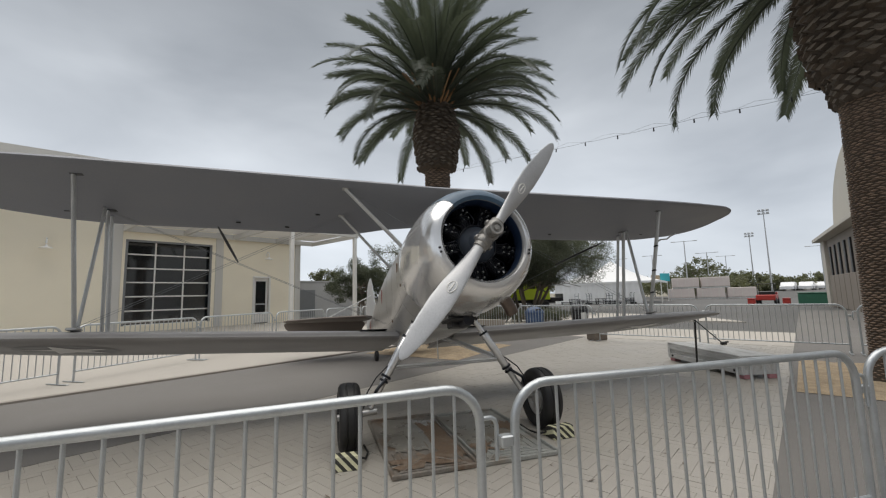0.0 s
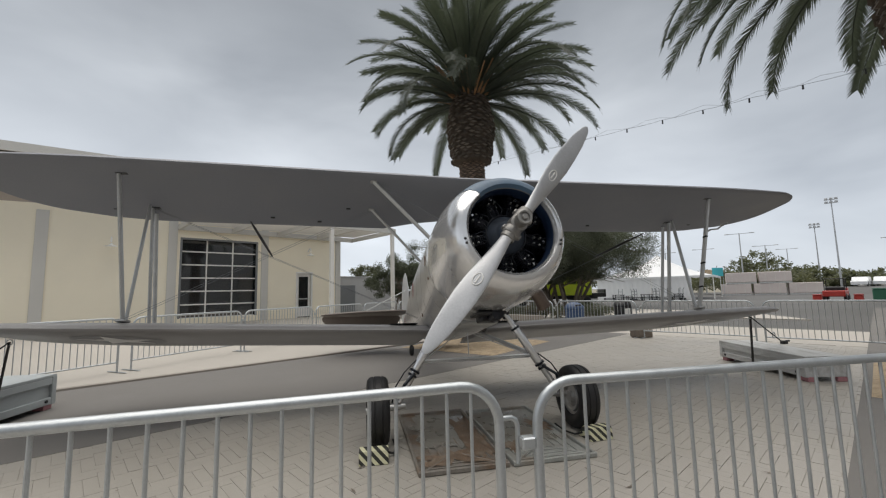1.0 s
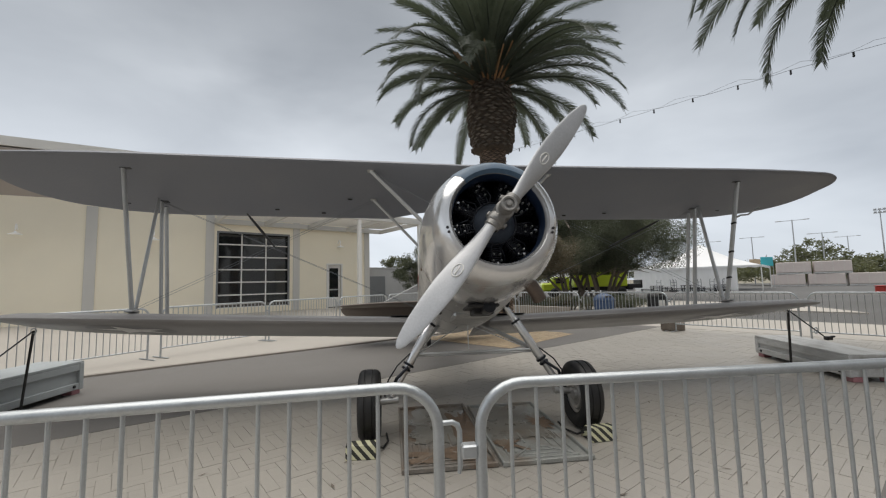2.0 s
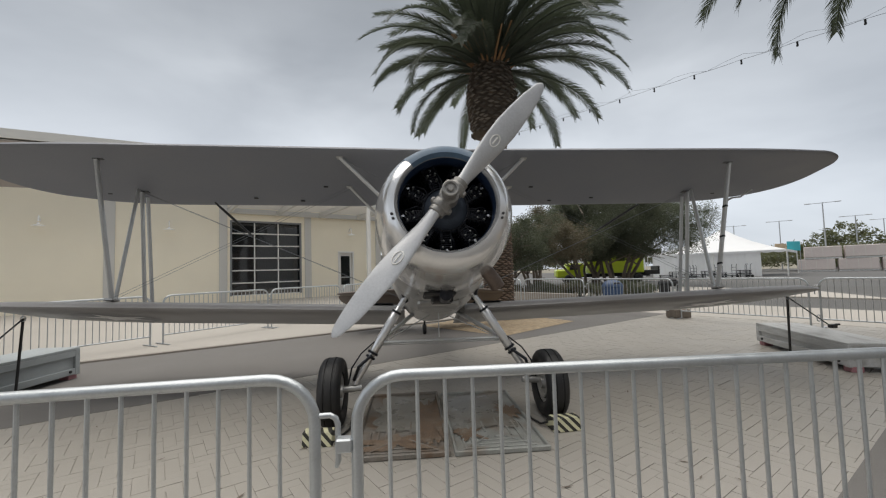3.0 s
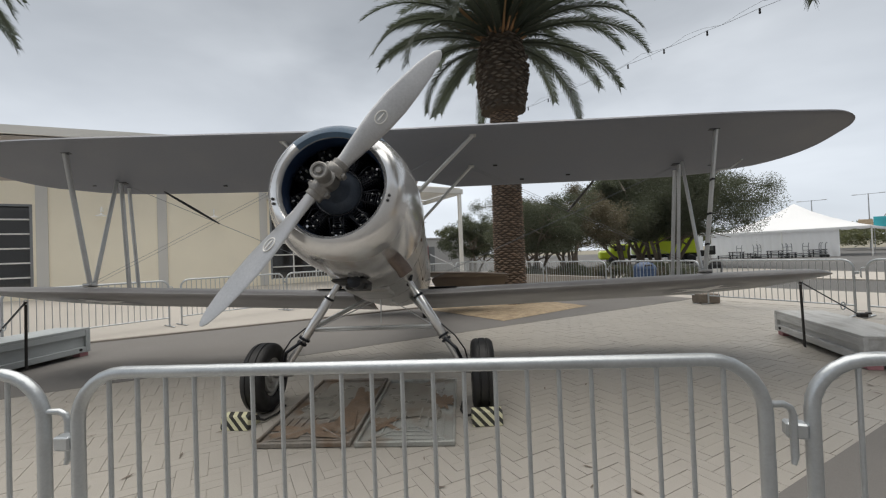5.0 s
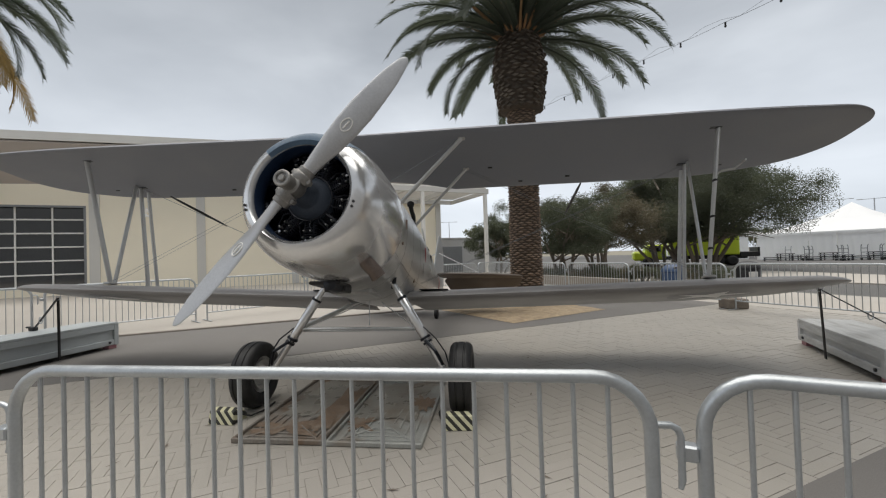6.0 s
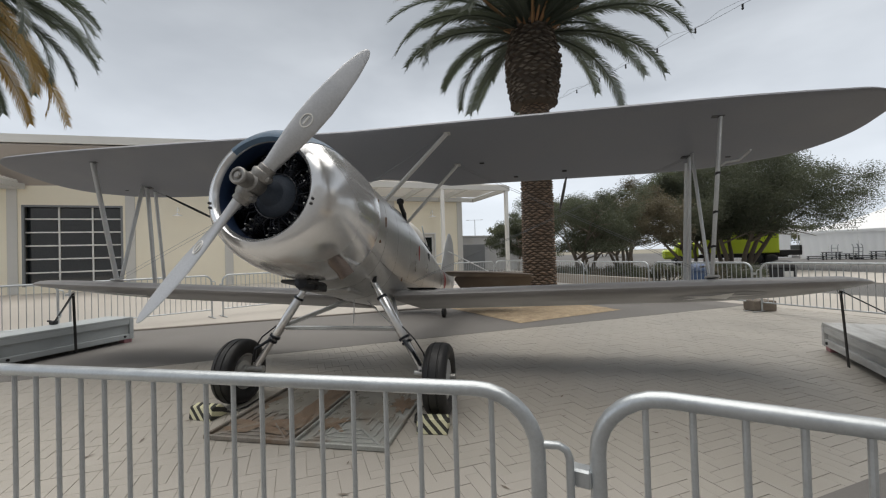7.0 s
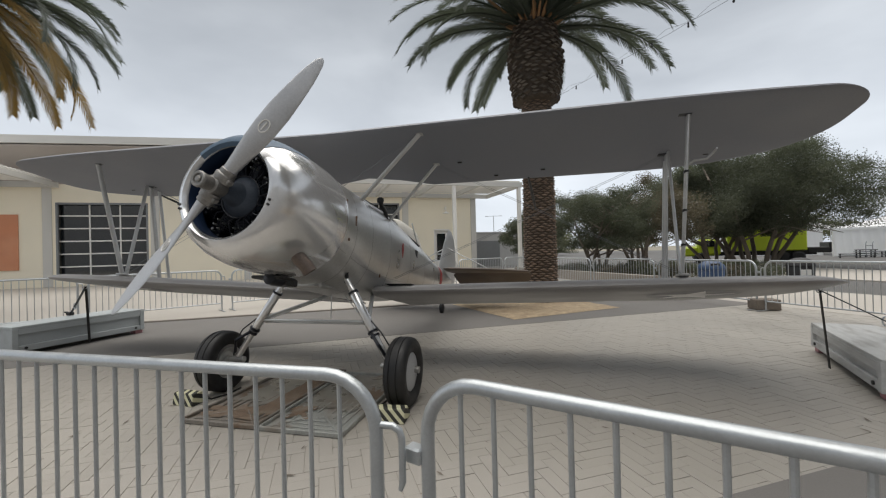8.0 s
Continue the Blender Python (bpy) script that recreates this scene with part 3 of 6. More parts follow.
# cowling: a deep ring with a rolled lip, its top painted blue
COWL = [(0.366, 0.205), (0.368, 0.185), (0.391, 0.162), (0.426, 0.170), (0.474, 0.225), (0.520, 0.33), (0.553, 0.48), (0.568, 0.66), (0.570, 0.86), (0.566, 1.04), (0.556, 1.10)]
bm = bmesh.new()
lathe(COWL, 64, "Y", bm)
cowl = part("cowling", bm, ALU, plane, "polished aluminium engine cowling", True, AIR)
bm = bmesh.new()
prof = [(r + (0.0022 if k else -0.0022), y - 0.0022) for k, (r, y) in enumerate(COWL[1:8])]
rows = []
for r, y in prof:
    rows.append([bm.verts.new((r * math.sin(radians(a)), y, r * math.cos(radians(a)))) for a in range(-42, 43, 3)])
for a, b in zip(rows, rows[1:]):
    for i in range(len(a) - 1):
        bm.faces.new((a[i], a[i + 1], b[i + 1], b[i]))
part("blue_panel", bm, BLUE, cowl, "faded blue paint on the cowling top", True, AIR)
bm = bmesh.new()
lathe([(0.3665, 0.20), (0.356, 0.25), (0.362, 0.33), (0.435, 0.43), (0.50, 0.56), (0.525, 0.8), (0.525, 1.0), (0.0, 1.0)], 48, "Y", bm)
part("cowling_inside", bm, NAVY, cowl, "dark blue inside of the cowling", True, AIR)
for sgn in (-1, 1):
    for k in range(2):
        ang = sgn * (103 + k * 5)
        p = Vector((0.418 * math.sin(radians(ang)), 0.166, 0.418 * math.cos(radians(ang))))
        part("cowl_latch", lathe([(0.0, -0.012), (0.010, -0.008), (0.010, 0.02)], 10, "Y", m=Matrix.Translation(p)), DARK, cowl, "small dark latch", True, AIR)
part("lower_lip", boxes(((-0.03, 0.90, -0.588), (0.28, 0.28, 0.030)), ((0.0, 1.00, -0.612), (0.19, 0.18, 0.07)), bevel=0.012), DARK, cowl, "black cooling outlet under the cowling", False, AIR)
part("oil_scoop", lathe([(0.0, -0.12), (0.055, -0.10), (0.06, 0.05), (0.0, 0.12)], 14, "Y", m=Matrix.Translation((0.02, 0.86, -0.60))), IRON, cowl, "", True, AIR)

# nine-cylinder engine
engine = part("engine_crankcase", lathe([(0.0, 0.20), (0.05, 0.205), (0.085, 0.25), (0.128, 0.30), (0.172, 0.345), (0.188, 0.40), (0.18, 0.52), (0.16, 0.70), (0.0, 0.75)], 36, "Y"), CRANK, plane, "blue-grey engine crankcase", True, AIR)
cyl = bmesh.new()
prof = [(0.0, 0.17)]
for k in range(9):
    h = 0.19 + 0.021 * k
    prof += [(0.074, h), (0.096, h + 0.004), (0.096, h + 0.009), (0.074, h + 0.013)]
prof += [(0.098, 0.385), (0.090, 0.43), (0.03, 0.455), (0.0, 0.458)]
lathe(prof, 18, "Z", cyl)
cyl_mesh = finish(cyl, "cylinder", IRON, True)
rocker = bmesh.new()
for sx in (-1, 1):
    box(rocker, (sx * 0.048, -0.055, 0.432), (0.045, 0.075, 0.05), 0.012)
rocker_mesh = finish(rocker, "rocker_box", IRON)
rod_meshes = [finish(sweep(bmesh.new(), [(sx * 0.036, -0.085, 0.15), (sx * 0.048, -0.075, 0.42)], 0.0075, 8), "pushrod", IRON, True) for sx in (-1, 1)]
plug = bmesh.new()
lathe([(0.0, -0.035), (0.011, -0.035), (0.011, 0.02), (0.016, 0.022), (0.016, 0.045), (0.0, 0.045)], 8, "Y", plug, Matrix.Translation((0, -0.10, 0.385)))
plug_mesh = finish(plug, "spark_plug", CHROME, True)
nut_meshes = [finish(lathe([(0.0, -0.016), (0.007, -0.013), (0.011, -0.004), (0.011, 0.02), (0.008, 0.04), (0.008, 0.09), (0.0, 0.09)], 8, "Y", m=Matrix.Translation((sx * 0.048, -0.115, z))), "rocker_nut", ALU_DULL, True) for sx, z in ((-0.75, 0.355), (0.75, 0.355), (-0.62, 0.295), (0.62, 0.295), (0, 0.40))]
for k in range(9):
    m = AIR @ pose(0, 0.44, 0, 0, 40 * k + 20, 0) @ Matrix.Diagonal((0.86, 0.9, 0.86, 1))
    c = None
    for nm, me in (("cylinder", cyl_mesh), ("rocker_box", rocker_mesh), ("pushrod", rod_meshes[0]), ("pushrod", rod_meshes[1]), ("spark_plug", plug_mesh), *(("rocker_nut", q) for q in nut_meshes)):
        o = new(nm, me)
        if c is None:
            o.parent, c = engine, o
            o.matrix_basis = m
        else:
            o.parent = c
part("ignition_ring", sweep(bmesh.new(), [(0.175 * math.cos(a), 0.335, 0.175 * math.sin(a)) for a in np.linspace(0, 2 * math.pi, 40)], 0.007, 8, caps=False), IRON, engine, "black ignition harness ring", True, AIR)
for k in range(18):
    a = radians(20 * k + 10)
    u = Vector((math.sin(a), 0, math.cos(a)))
    sd = Vector((u.z, 0, -u.x))
    lead = [u * 0.175 + Vector((0, 0.335, 0)), u * 0.22 + Vector((0, 0.30, 0)) + sd * 0.012, u * 0.28 + Vector((0, 0.315, 0)) - sd * 0.006, u * 0.33 + Vector((0, 0.36, 0))]
    part("ignition_lead", sweep(bmesh.new(), lead, 0.0055, 6), IRON, engine, "", True, AIR)
    rib = boxes((tuple(u * 0.105 + Vector((0, 0.295, 0))), (0.008, 0.03, 0.008)), bevel=0.002)
    part("case_stud", rib, ALU_DULL, engine, "", False, AIR)
part("nose_case", lathe([(0.0, 0.06), (0.05, 0.06), (0.064, 0.12), (0.075, 0.20), (0.10, 0.26), (0.115, 0.30)], 28, "Y"), CRANK, engine, "", True, AIR)

# propeller
prop = part("propeller_hub", lathe([(0.0, -0.074), (0.036, -0.074), (0.040, -0.086), (0.052, -0.088), (0.059, -0.082), (0.060, -0.068), (0.055, -0.062), (0.055, 0.014), (0.050, 0.02), (0.070, 0.028), (0.072, 0.13), (0.05, 0.16)], 32, "Y"), HUBM, plane, "dull grey steel propeller hub", True, AIR)
part("hub_nut", lathe([(0.0, -0.092), (0.018, -0.092), (0.024, -0.084), (0.024, -0.06)], 8, "Y"), HUBM, prop, "", False, AIR)
PROP_ANGLE, PROP_Y = 39.3, 0.09


def blade_mesh():
    bm, loops = bmesh.new(), []
    table = [(0.04, 0.052, 0.050, 80), (0.13, 0.052, 0.050, 75), (0.19, 0.053, 0.045, 64), (0.30, 0.066, 0.033, 50), (0.42, 0.080, 0.024, 41), (0.56, 0.092, 0.017, 34),
             (0.72, 0.096, 0.012, 28), (0.88, 0.086, 0.009, 24), (1.04, 0.070, 0.007, 22), (1.12, 0.055, 0.006, 21), (1.19, 0.039, 0.005, 20), (1.222, 0.021, 0.004, 20), (1.233, 0.005, 0.002, 20)]
    for z, c, t, tw in table:
        m = pose(0, 0, z, 0, 0, tw * 0.76)
        loop = []
        for i in range(20):
            a = 2 * math.pi * i / 20
            x, y = c * math.cos(a), t * math.sin(a) * (1.0 if math.sin(a) < 0 else 0.6)
            loop.append(bm.verts.new(m @ Vector((x, y, 0))))
        loops.append(loop)
    for a, b in zip(loops, loops[1:]):
        skin(bm, a, b)
    bm.faces.new(loops[0])
    bm.faces.new(loops[-1][::-1])
    return bm


for k in (0, 1):
    M = AIR @ pose(0, PROP_Y, 0, 0, PROP_ANGLE + 180 * k, 0)
    bl = part("propeller_blade", blade_mesh(), BLADE, prop, "brushed aluminium propeller blade", True, M)
    part("blade_clamp", lathe([(0.052, 0.05), (0.068, 0.052), (0.070, 0.06), (0.070, 0.105), (0.066, 0.112), (0.060, 0.116), (0.060, 0.150), (0.052, 0.156)], 24, "Z"), HUBM, prop, "clamp ring at the blade root", True, M)
    for sx in (-1, 1):
        part("clamp_bolt", boxes(((sx * 0.072, 0, 0.085), (0.026, 0.055, 0.036)), bevel=0.007), HUBM, prop, "", False, M)
    bm = bmesh.new()
    tw = pose(0, -0.0185, 0.57, 0, 0, 25)
    sweep(bm, [tw @ Vector((0.035 * math.cos(a), -0.001, 0.052 * math.sin(a))) for a in np.linspace(0, 2 * math.pi, 25)], 0.005, 6, caps=False)
    sweep(bm, [tw @ Vector((0.0, -0.001, -0.035)), tw @ Vector((0.0, -0.001, 0.035))], 0.007, 6)
    part("maker_mark", bm, WHITE, bl, "oval pale maker's mark", True, M)

# cockpits: black cap painted for the shaded opening, padded rims, a windscreen, a canvas cover
for k, (yc, hl) in enumerate(((2.85, 0.40), (4.05, 0.40))):
    bm = bmesh.new()
    rim = [Vector((0.29 * math.cos(a), yc + hl * math.sin(a), on_skin(yc + hl * math.sin(a), 0).z - 0.13 * math.cos(a) ** 2 + 0.012)) for a in np.linspace(0, 2 * math.pi, 33)[:-1]]
    ctr = bm.verts.new((0, yc, on_skin(yc, 0).z - 0.005))
    vs = [bm.verts.new(p + Vector((0, 0, 0.004))) for p in rim]
    for i in range(32):
        bm.faces.new((vs[i], vs[(i + 1) % 32], ctr))
    part("cockpit_cap", bm, DARK if k == 0 else CANVAS, body, "black cap painted as the shaded open cockpit" if k == 0 else "white canvas cockpit cover", True, AIR)
    part("cockpit_rim", sweep(bmesh.new(), rim + rim[:1], 0.02, 8, caps=False), DARK, body, "black padded cockpit rim", True, AIR)
for side in (-1, 1):
    part("coaming_edge", sweep(bmesh.new(), [on_skin(y, side * (26 + 4 * math.sin(y * 5))) * 1.0 + Vector((0, 0, 0.006)) for y in np.linspace(2.1, 5.6, 26)], 0.012, 6), DARK, body, "black worn cockpit edging", True, AIR)
part("gun_sight", sweep(bmesh.new(), [(0.36, 2.50, 0.36), (0.37, 2.42, 0.46), (0.37, 2.30, 0.50), (0.37, 2.24, 0.545)], 0.028, 8), DARK, body, "small black post by the windscreen", True, AIR)
part("sight_knob", lathe([(0.0, -0.035), (0.03, -0.02), (0.035, 0.0), (0.03, 0.02), (0.0, 0.035)], 12, "Z", m=Matrix.Translation((0.37, 2.24, 0.56)) @ Matrix.Diagonal((1.3, 1.3, 1.3, 1))), DARK, body, "", True, AIR)
bm = bmesh.new()
hump = []
for y, hw, h in ((3.45, 0.18, 0.14), (3.70, 0.22, 0.22), (4.2, 0.22, 0.27), (4.6, 0.17, 0.29), (4.95, 0.12, 0.15), (5.5, 0.07, 0.03)):
    z = on_skin(y, 0).z - 0.06
    hump.append([bm.verts.new((hw * math.cos(a), y, z + (h + 0.06) * math.sin(a))) for a in np.linspace(0, math.pi, 13)])
for a, b in zip(hump, hump[1:]):
    for i in range(12):
        bm.faces.new((a[i], a[i + 1], b[i + 1], b[i]))
bm.faces.new(hump[0])
part("canvas_cover", bm, CANVAS, body, "crumpled white canvas over the rear cockpit", True, AIR)
part("windscreen_post", tube((0.22, 4.25, 0.44), (0.20, 4.0, 0.72), 0.012, 8), STRUT, body, "", True, AIR)

# tail
def plate(pts, thick):
    """A flat rounded surface with tapering edges from an outline in its own plane (a, b)."""
    bm = bmesh.new()
    c = [sum(p[0] for p in pts) / len(pts), sum(p[1] for p in pts) / len(pts)]
    rows = []
    for f, h in ((1.0, 0.006), (0.92, thick * 0.7), (0.6, thick)):
        for s in (1, -1):
            rows.append([bm.verts.new((c[0] + (p[0] - c[0]) * f, c[1] + (p[1] - c[1]) * f, s * h / 2)) for p in pts])
    up, lo = rows[0::2], rows[1::2]
    for a, b in zip(up, up[1:]):
        skin(bm, a, b)
    for a, b in zip(lo, lo[1:]):
        skin(bm, a, b)
    skin(bm, up[0], lo[0])
    bm.faces.new(up[-1])
    bm.faces.new(lo[-1])
    return bm


def rounded(corners, r=0.25, n=6):
    out = []
    k = len(corners)
    for i, p in enumerate(corners):
        p = Vector(p)
        a, b = Vector(corners[i - 1]) - p, Vector(corners[(i + 1) % k]) - p
        ra = min(r, a.length * 0.45, b.length * 0.45)
        p0, p1 = p + a.normalized() * ra, p + b.normalized() * ra
        for j in range(n + 1):
            t = j / n
            out.append(tuple((1 - t) ** 2 * p0 + 2 * t * (1 - t) * p + t * t * p1))
    return out


for sgn in (-1, 1):
    out = rounded([(sgn * 0.05, 6.70), (sgn * 1.2, 6.88), (sgn * 2.06, 7.24), (sgn * 2.06, 7.42), (sgn * 0.05, 7.42)], 0.16)
    half_tail = part("tailplane", plate(out, 0.07), TAILM, plane, "dull brown-grey tailplane half", True, AIR @ Matrix.Translation((0, 0, 0.36)))
    out = rounded([(sgn * 0.10, 0.01), (sgn * 2.08, 0.01), (sgn * 2.00, 0.38), (sgn * 1.35, 0.72), (sgn * 0.30, 0.74)], 0.25)
    part("elevator", plate(out, 0.05), TAILM, half_tail, "drooping fabric elevator", True, AIR @ Matrix.Translation((0, 7.43, 0.36)) @ pose(0, 0, 0, -26))
    part("tail_brace", tube((sgn * 1.15, 7.35, 0.38), (sgn * 0.03, 7.3, 0.95), 0.011, 8), STRUT, plane, "thin tail brace", True, AIR)
fin = plate(rounded([(6.55, 0.30), (7.05, 1.05), (7.45, 1.48), (7.95, 1.45), (8.35, 0.95), (8.35, 0.1), (7.8, 0.0)], 0.3), 0.06)
part("tail_fin", fin, FINM, plane, "pale silver tail fin and rudder", True, AIR @ Matrix(((0, 0, 1, 0), (1, 0, 0, 0), (0, 1, 0, 0), (0, 0, 0, 1))))
# red band before the tail, a red mark and a black step on the side
bm = bmesh.new()
for y0, y1, lab in ((5.95, 6.25, ""),):
    for side in (-1, 1):
        rowa = [bm.verts.new(on_skin(y0, side * a) * 1.0 + Vector((side * 0.004, 0, 0))) for a in range(30, 151, 8)]
        rowb = [bm.verts.new(on_skin(y1, side * a) * 1.0 + Vector((side * 0.004, 0, 0))) for a in range(30, 151, 8)]
        for i in range(len(rowa) - 1):
            bm.faces.new((rowa[i], rowa[i + 1], rowb[i + 1], rowb[i]))
part("red_band", bm, RED, body, "faded red band before the tail", True, AIR)
for side in (-1, 1):
    p = on_skin(2.95, side * 84)
    part("red_mark", lathe([(0.0, -0.004), (0.05, -0.003), (0.05, 0.003), (0.0, 0.004)], 20, "X", m=Matrix.Translation(p) @ Matrix.Diagonal((1, 0.6, 2.1, 1))), RED, body, "small red oval mark", False, AIR)
    p = on_skin(3.7, side * 75)
    part("step_plate", boxes(((p.x, p.y, p.z), (0.012, 0.10, 0.12)), bevel=0.004), DARK, body, "black foot step plate", False, AIR)
    for y, ang, ln in ((1.30, 84, 0.10), (1.12, 72, 0.085), (2.2, 118, 0.05), (1.2, 104, 0.03)):
        p = on_skin(y, side * ang)
        part("drain_slot", boxes(((p.x, p.y, p.z), (0.014, 0.022, ln)), bevel=0.004), RUST, body, "small rusty slot", False, AIR)
    # exhaust stub
    if side == 1:
        e = Vector((0.375, 0.66, -0.455))
        bm = bmesh.new()
        sweep(bm, [e + Vector((-0.07, -0.02, 0.08)), e, e + Vector((0.045, 0.03, -0.05)), e + Vector((0.075, 0.05, -0.10))], [0.056, 0.060, 0.060, 0.062], 16, caps=False)
        sweep(bm, [e + Vector((0.075, 0.05, -0.10)), e + Vector((0.0, 0.0, 0.0))], [0.055, 0.050], 16, caps=False)
        part("exhaust_stub", bm, EXHAUST, body, "rusty brown exhaust stub", True, AIR)
# tail wheel
tw_y, tw_x = 4.72, 0.0
part("tail_leg", tube((0, 4.55, 0.62), (0, 4.70, 0.13), 0.022, 10), DARK, plane, "", True)
part("tail_wheel", lathe([(0.04, -0.045), (0.085, -0.045), (0.115, -0.03), (0.12, 0.0), (0.115, 0.03), (0.085, 0.045), (0.04, 0.045)], 24, "X", m=Matrix.Translation((0, 4.72, 0.12)), close=True), RUBBER, plane, "small black tail wheel", True)

# main gear
WX, WY, WR = 1.05, -0.72, 0.318
for sgn in (-1, 1):
    top, low = Vector((sgn * 0.37, -0.58, 1.15)), Vector((sgn * 0.85, -0.72, 0.38))
    d = (low - top)
    leg = part("gear_leg", sweep(bmesh.new(), [top - d * 0.10, top + d * 0.05, top + d * 0.13, top + d * 0.15, top + d * 0.62, top + d * 0.64, low], [0.026, 0.030, 0.034, 0.045, 0.045, 0.034, 0.032], 14), ALU, plane, "silver oleo landing leg", True)
    for f, r in ((0.15, 0.052), (0.64, 0.055), (0.69, 0.048)):
        a, b = top + d * (f - 0.012), top + d * (f + 0.012)
        part("leg_collar", tube(a, b, r, 16), IRON, leg, "", True)
    part("torque_link", sweep(bmesh.new(), [top + d * 0.66 + Vector((0, -0.05, 0)), top + d * 0.76 + Vector((sgn * 0.06, -0.13, 0.0)), low + Vector((0, -0.045, 0.05))], 0.016, 8), IRON, leg, "dark scissor link", True)
    part("brake_hose", sweep(bmesh.new(), [top + d * 0.5 + Vector((sgn * 0.05, -0.02, 0)), top + d * 0.66 + Vector((sgn * 0.10, -0.05, 0.02)), top + d * 0.8 + Vector((sgn * 0.12, -0.04, 0)), low + Vector((sgn * 0.06, 0, 0))], 0.0075, 6), DARK, leg, "", True)
    part("leg_foot", sweep(bmesh.new(), [top - d * 0.09 + Vector((sgn * 0.05, -0.04, 0.02)), top - d * 0.03, top + d * 0.02 + Vector((-sgn * 0.04, 0.03, 0.0))], [0.018, 0.026, 0.02], 8), IRON, leg, "", False)
    part("axle", tube((sgn * 0.78, WY, 0.345), (sgn * 1.16, WY, WR), 0.032, 12), ALU_DULL, leg, "", True)
    mid = top + d * 0.52
    part("drag_strut", tube(mid, (sgn * 0.16, 0.55, 0.98), 0.024, 10), STRUT, leg, "", True)
    part("brace_wire", tube(mid + Vector((-sgn * 0.02, 0, -0.01)), (-sgn * 0.10, 0.10, 1.02), 0.006, 6), STRUT, leg, "", True)
    W = Matrix.Translation((1.03, WY - 0.06, WR) if sgn > 0 else (-WX, WY, WR))
    prof = [(0.175, -0.075), (0.20, -0.092), (0.245, -0.104), (0.285, -0.098), (0.308, -0.078), (0.3165, -0.05), (0.3175, -0.042), (0.310, -0.038), (0.310, -0.030), (0.318, -0.026), (0.318, 0.026), (0.310, 0.030), (0.310, 0.038), (0.3175, 0.042), (0.3165, 0.05), (0.308, 0.078), (0.285, 0.098), (0.245, 0.104), (0.20, 0.092), (0.175, 0.075)]
    wheel = part("wheel_tyre", lathe(prof, 56, "X", m=W), RUBBER, plane, "black ribbed aircraft tyre", True)
    cap = [(0.0, sgn * 0.088), (0.06, sgn * 0.090), (0.12, sgn * 0.084), (0.172, sgn * 0.074), (0.180, sgn * 0.066)]
    part("wheel_cover", lathe(cap, 40, "X", m=W), HUBCAP, wheel, "pale grey domed wheel cover", True)
    drum = [(0.0, -sgn * 0.09), (0.055, -sgn * 0.09), (0.06, -sgn * 0.06), (0.10, -sgn * 0.055), (0.125, -sgn * 0.075), (0.14, -sgn * 0.075), (0.15, -sgn * 0.05), (0.182, -sgn * 0.066)]
    part("brake_drum", lathe(drum, 40, "X", m=W), ALU_DULL, wheel, "dull metal brake drum", True)
m0, m1 = Vector((-0.62, -0.653, 0.75)), Vector((0.62, -0.653, 0.75))
part("spreader_bar", tube(m0, m1, 0.013, 10), STRUT, plane, "thin spreader bar between the legs", True)
part("spreader_bar", tube(m0 + Vector((0.03, 0.04, -0.028)), m1 + Vector((-0.03, 0.04, -0.028)), 0.009, 10), STRUT, plane, "", True)
part("drain_pipe", tube((0.0, -0.25, 1.0), (0.0, -0.28, 0.72), 0.006, 8), STRUT, plane, "", True)
part("belly_panel", boxes(((0, 1.55, -0.60), (0.42, 0.5, 0.06)), bevel=0.02), ALU_DULL, plane, "", False, AIR)


# ---- crowd barriers ----
B_LEN, B_H, B_R = 2.32, 1.05, 0.0215


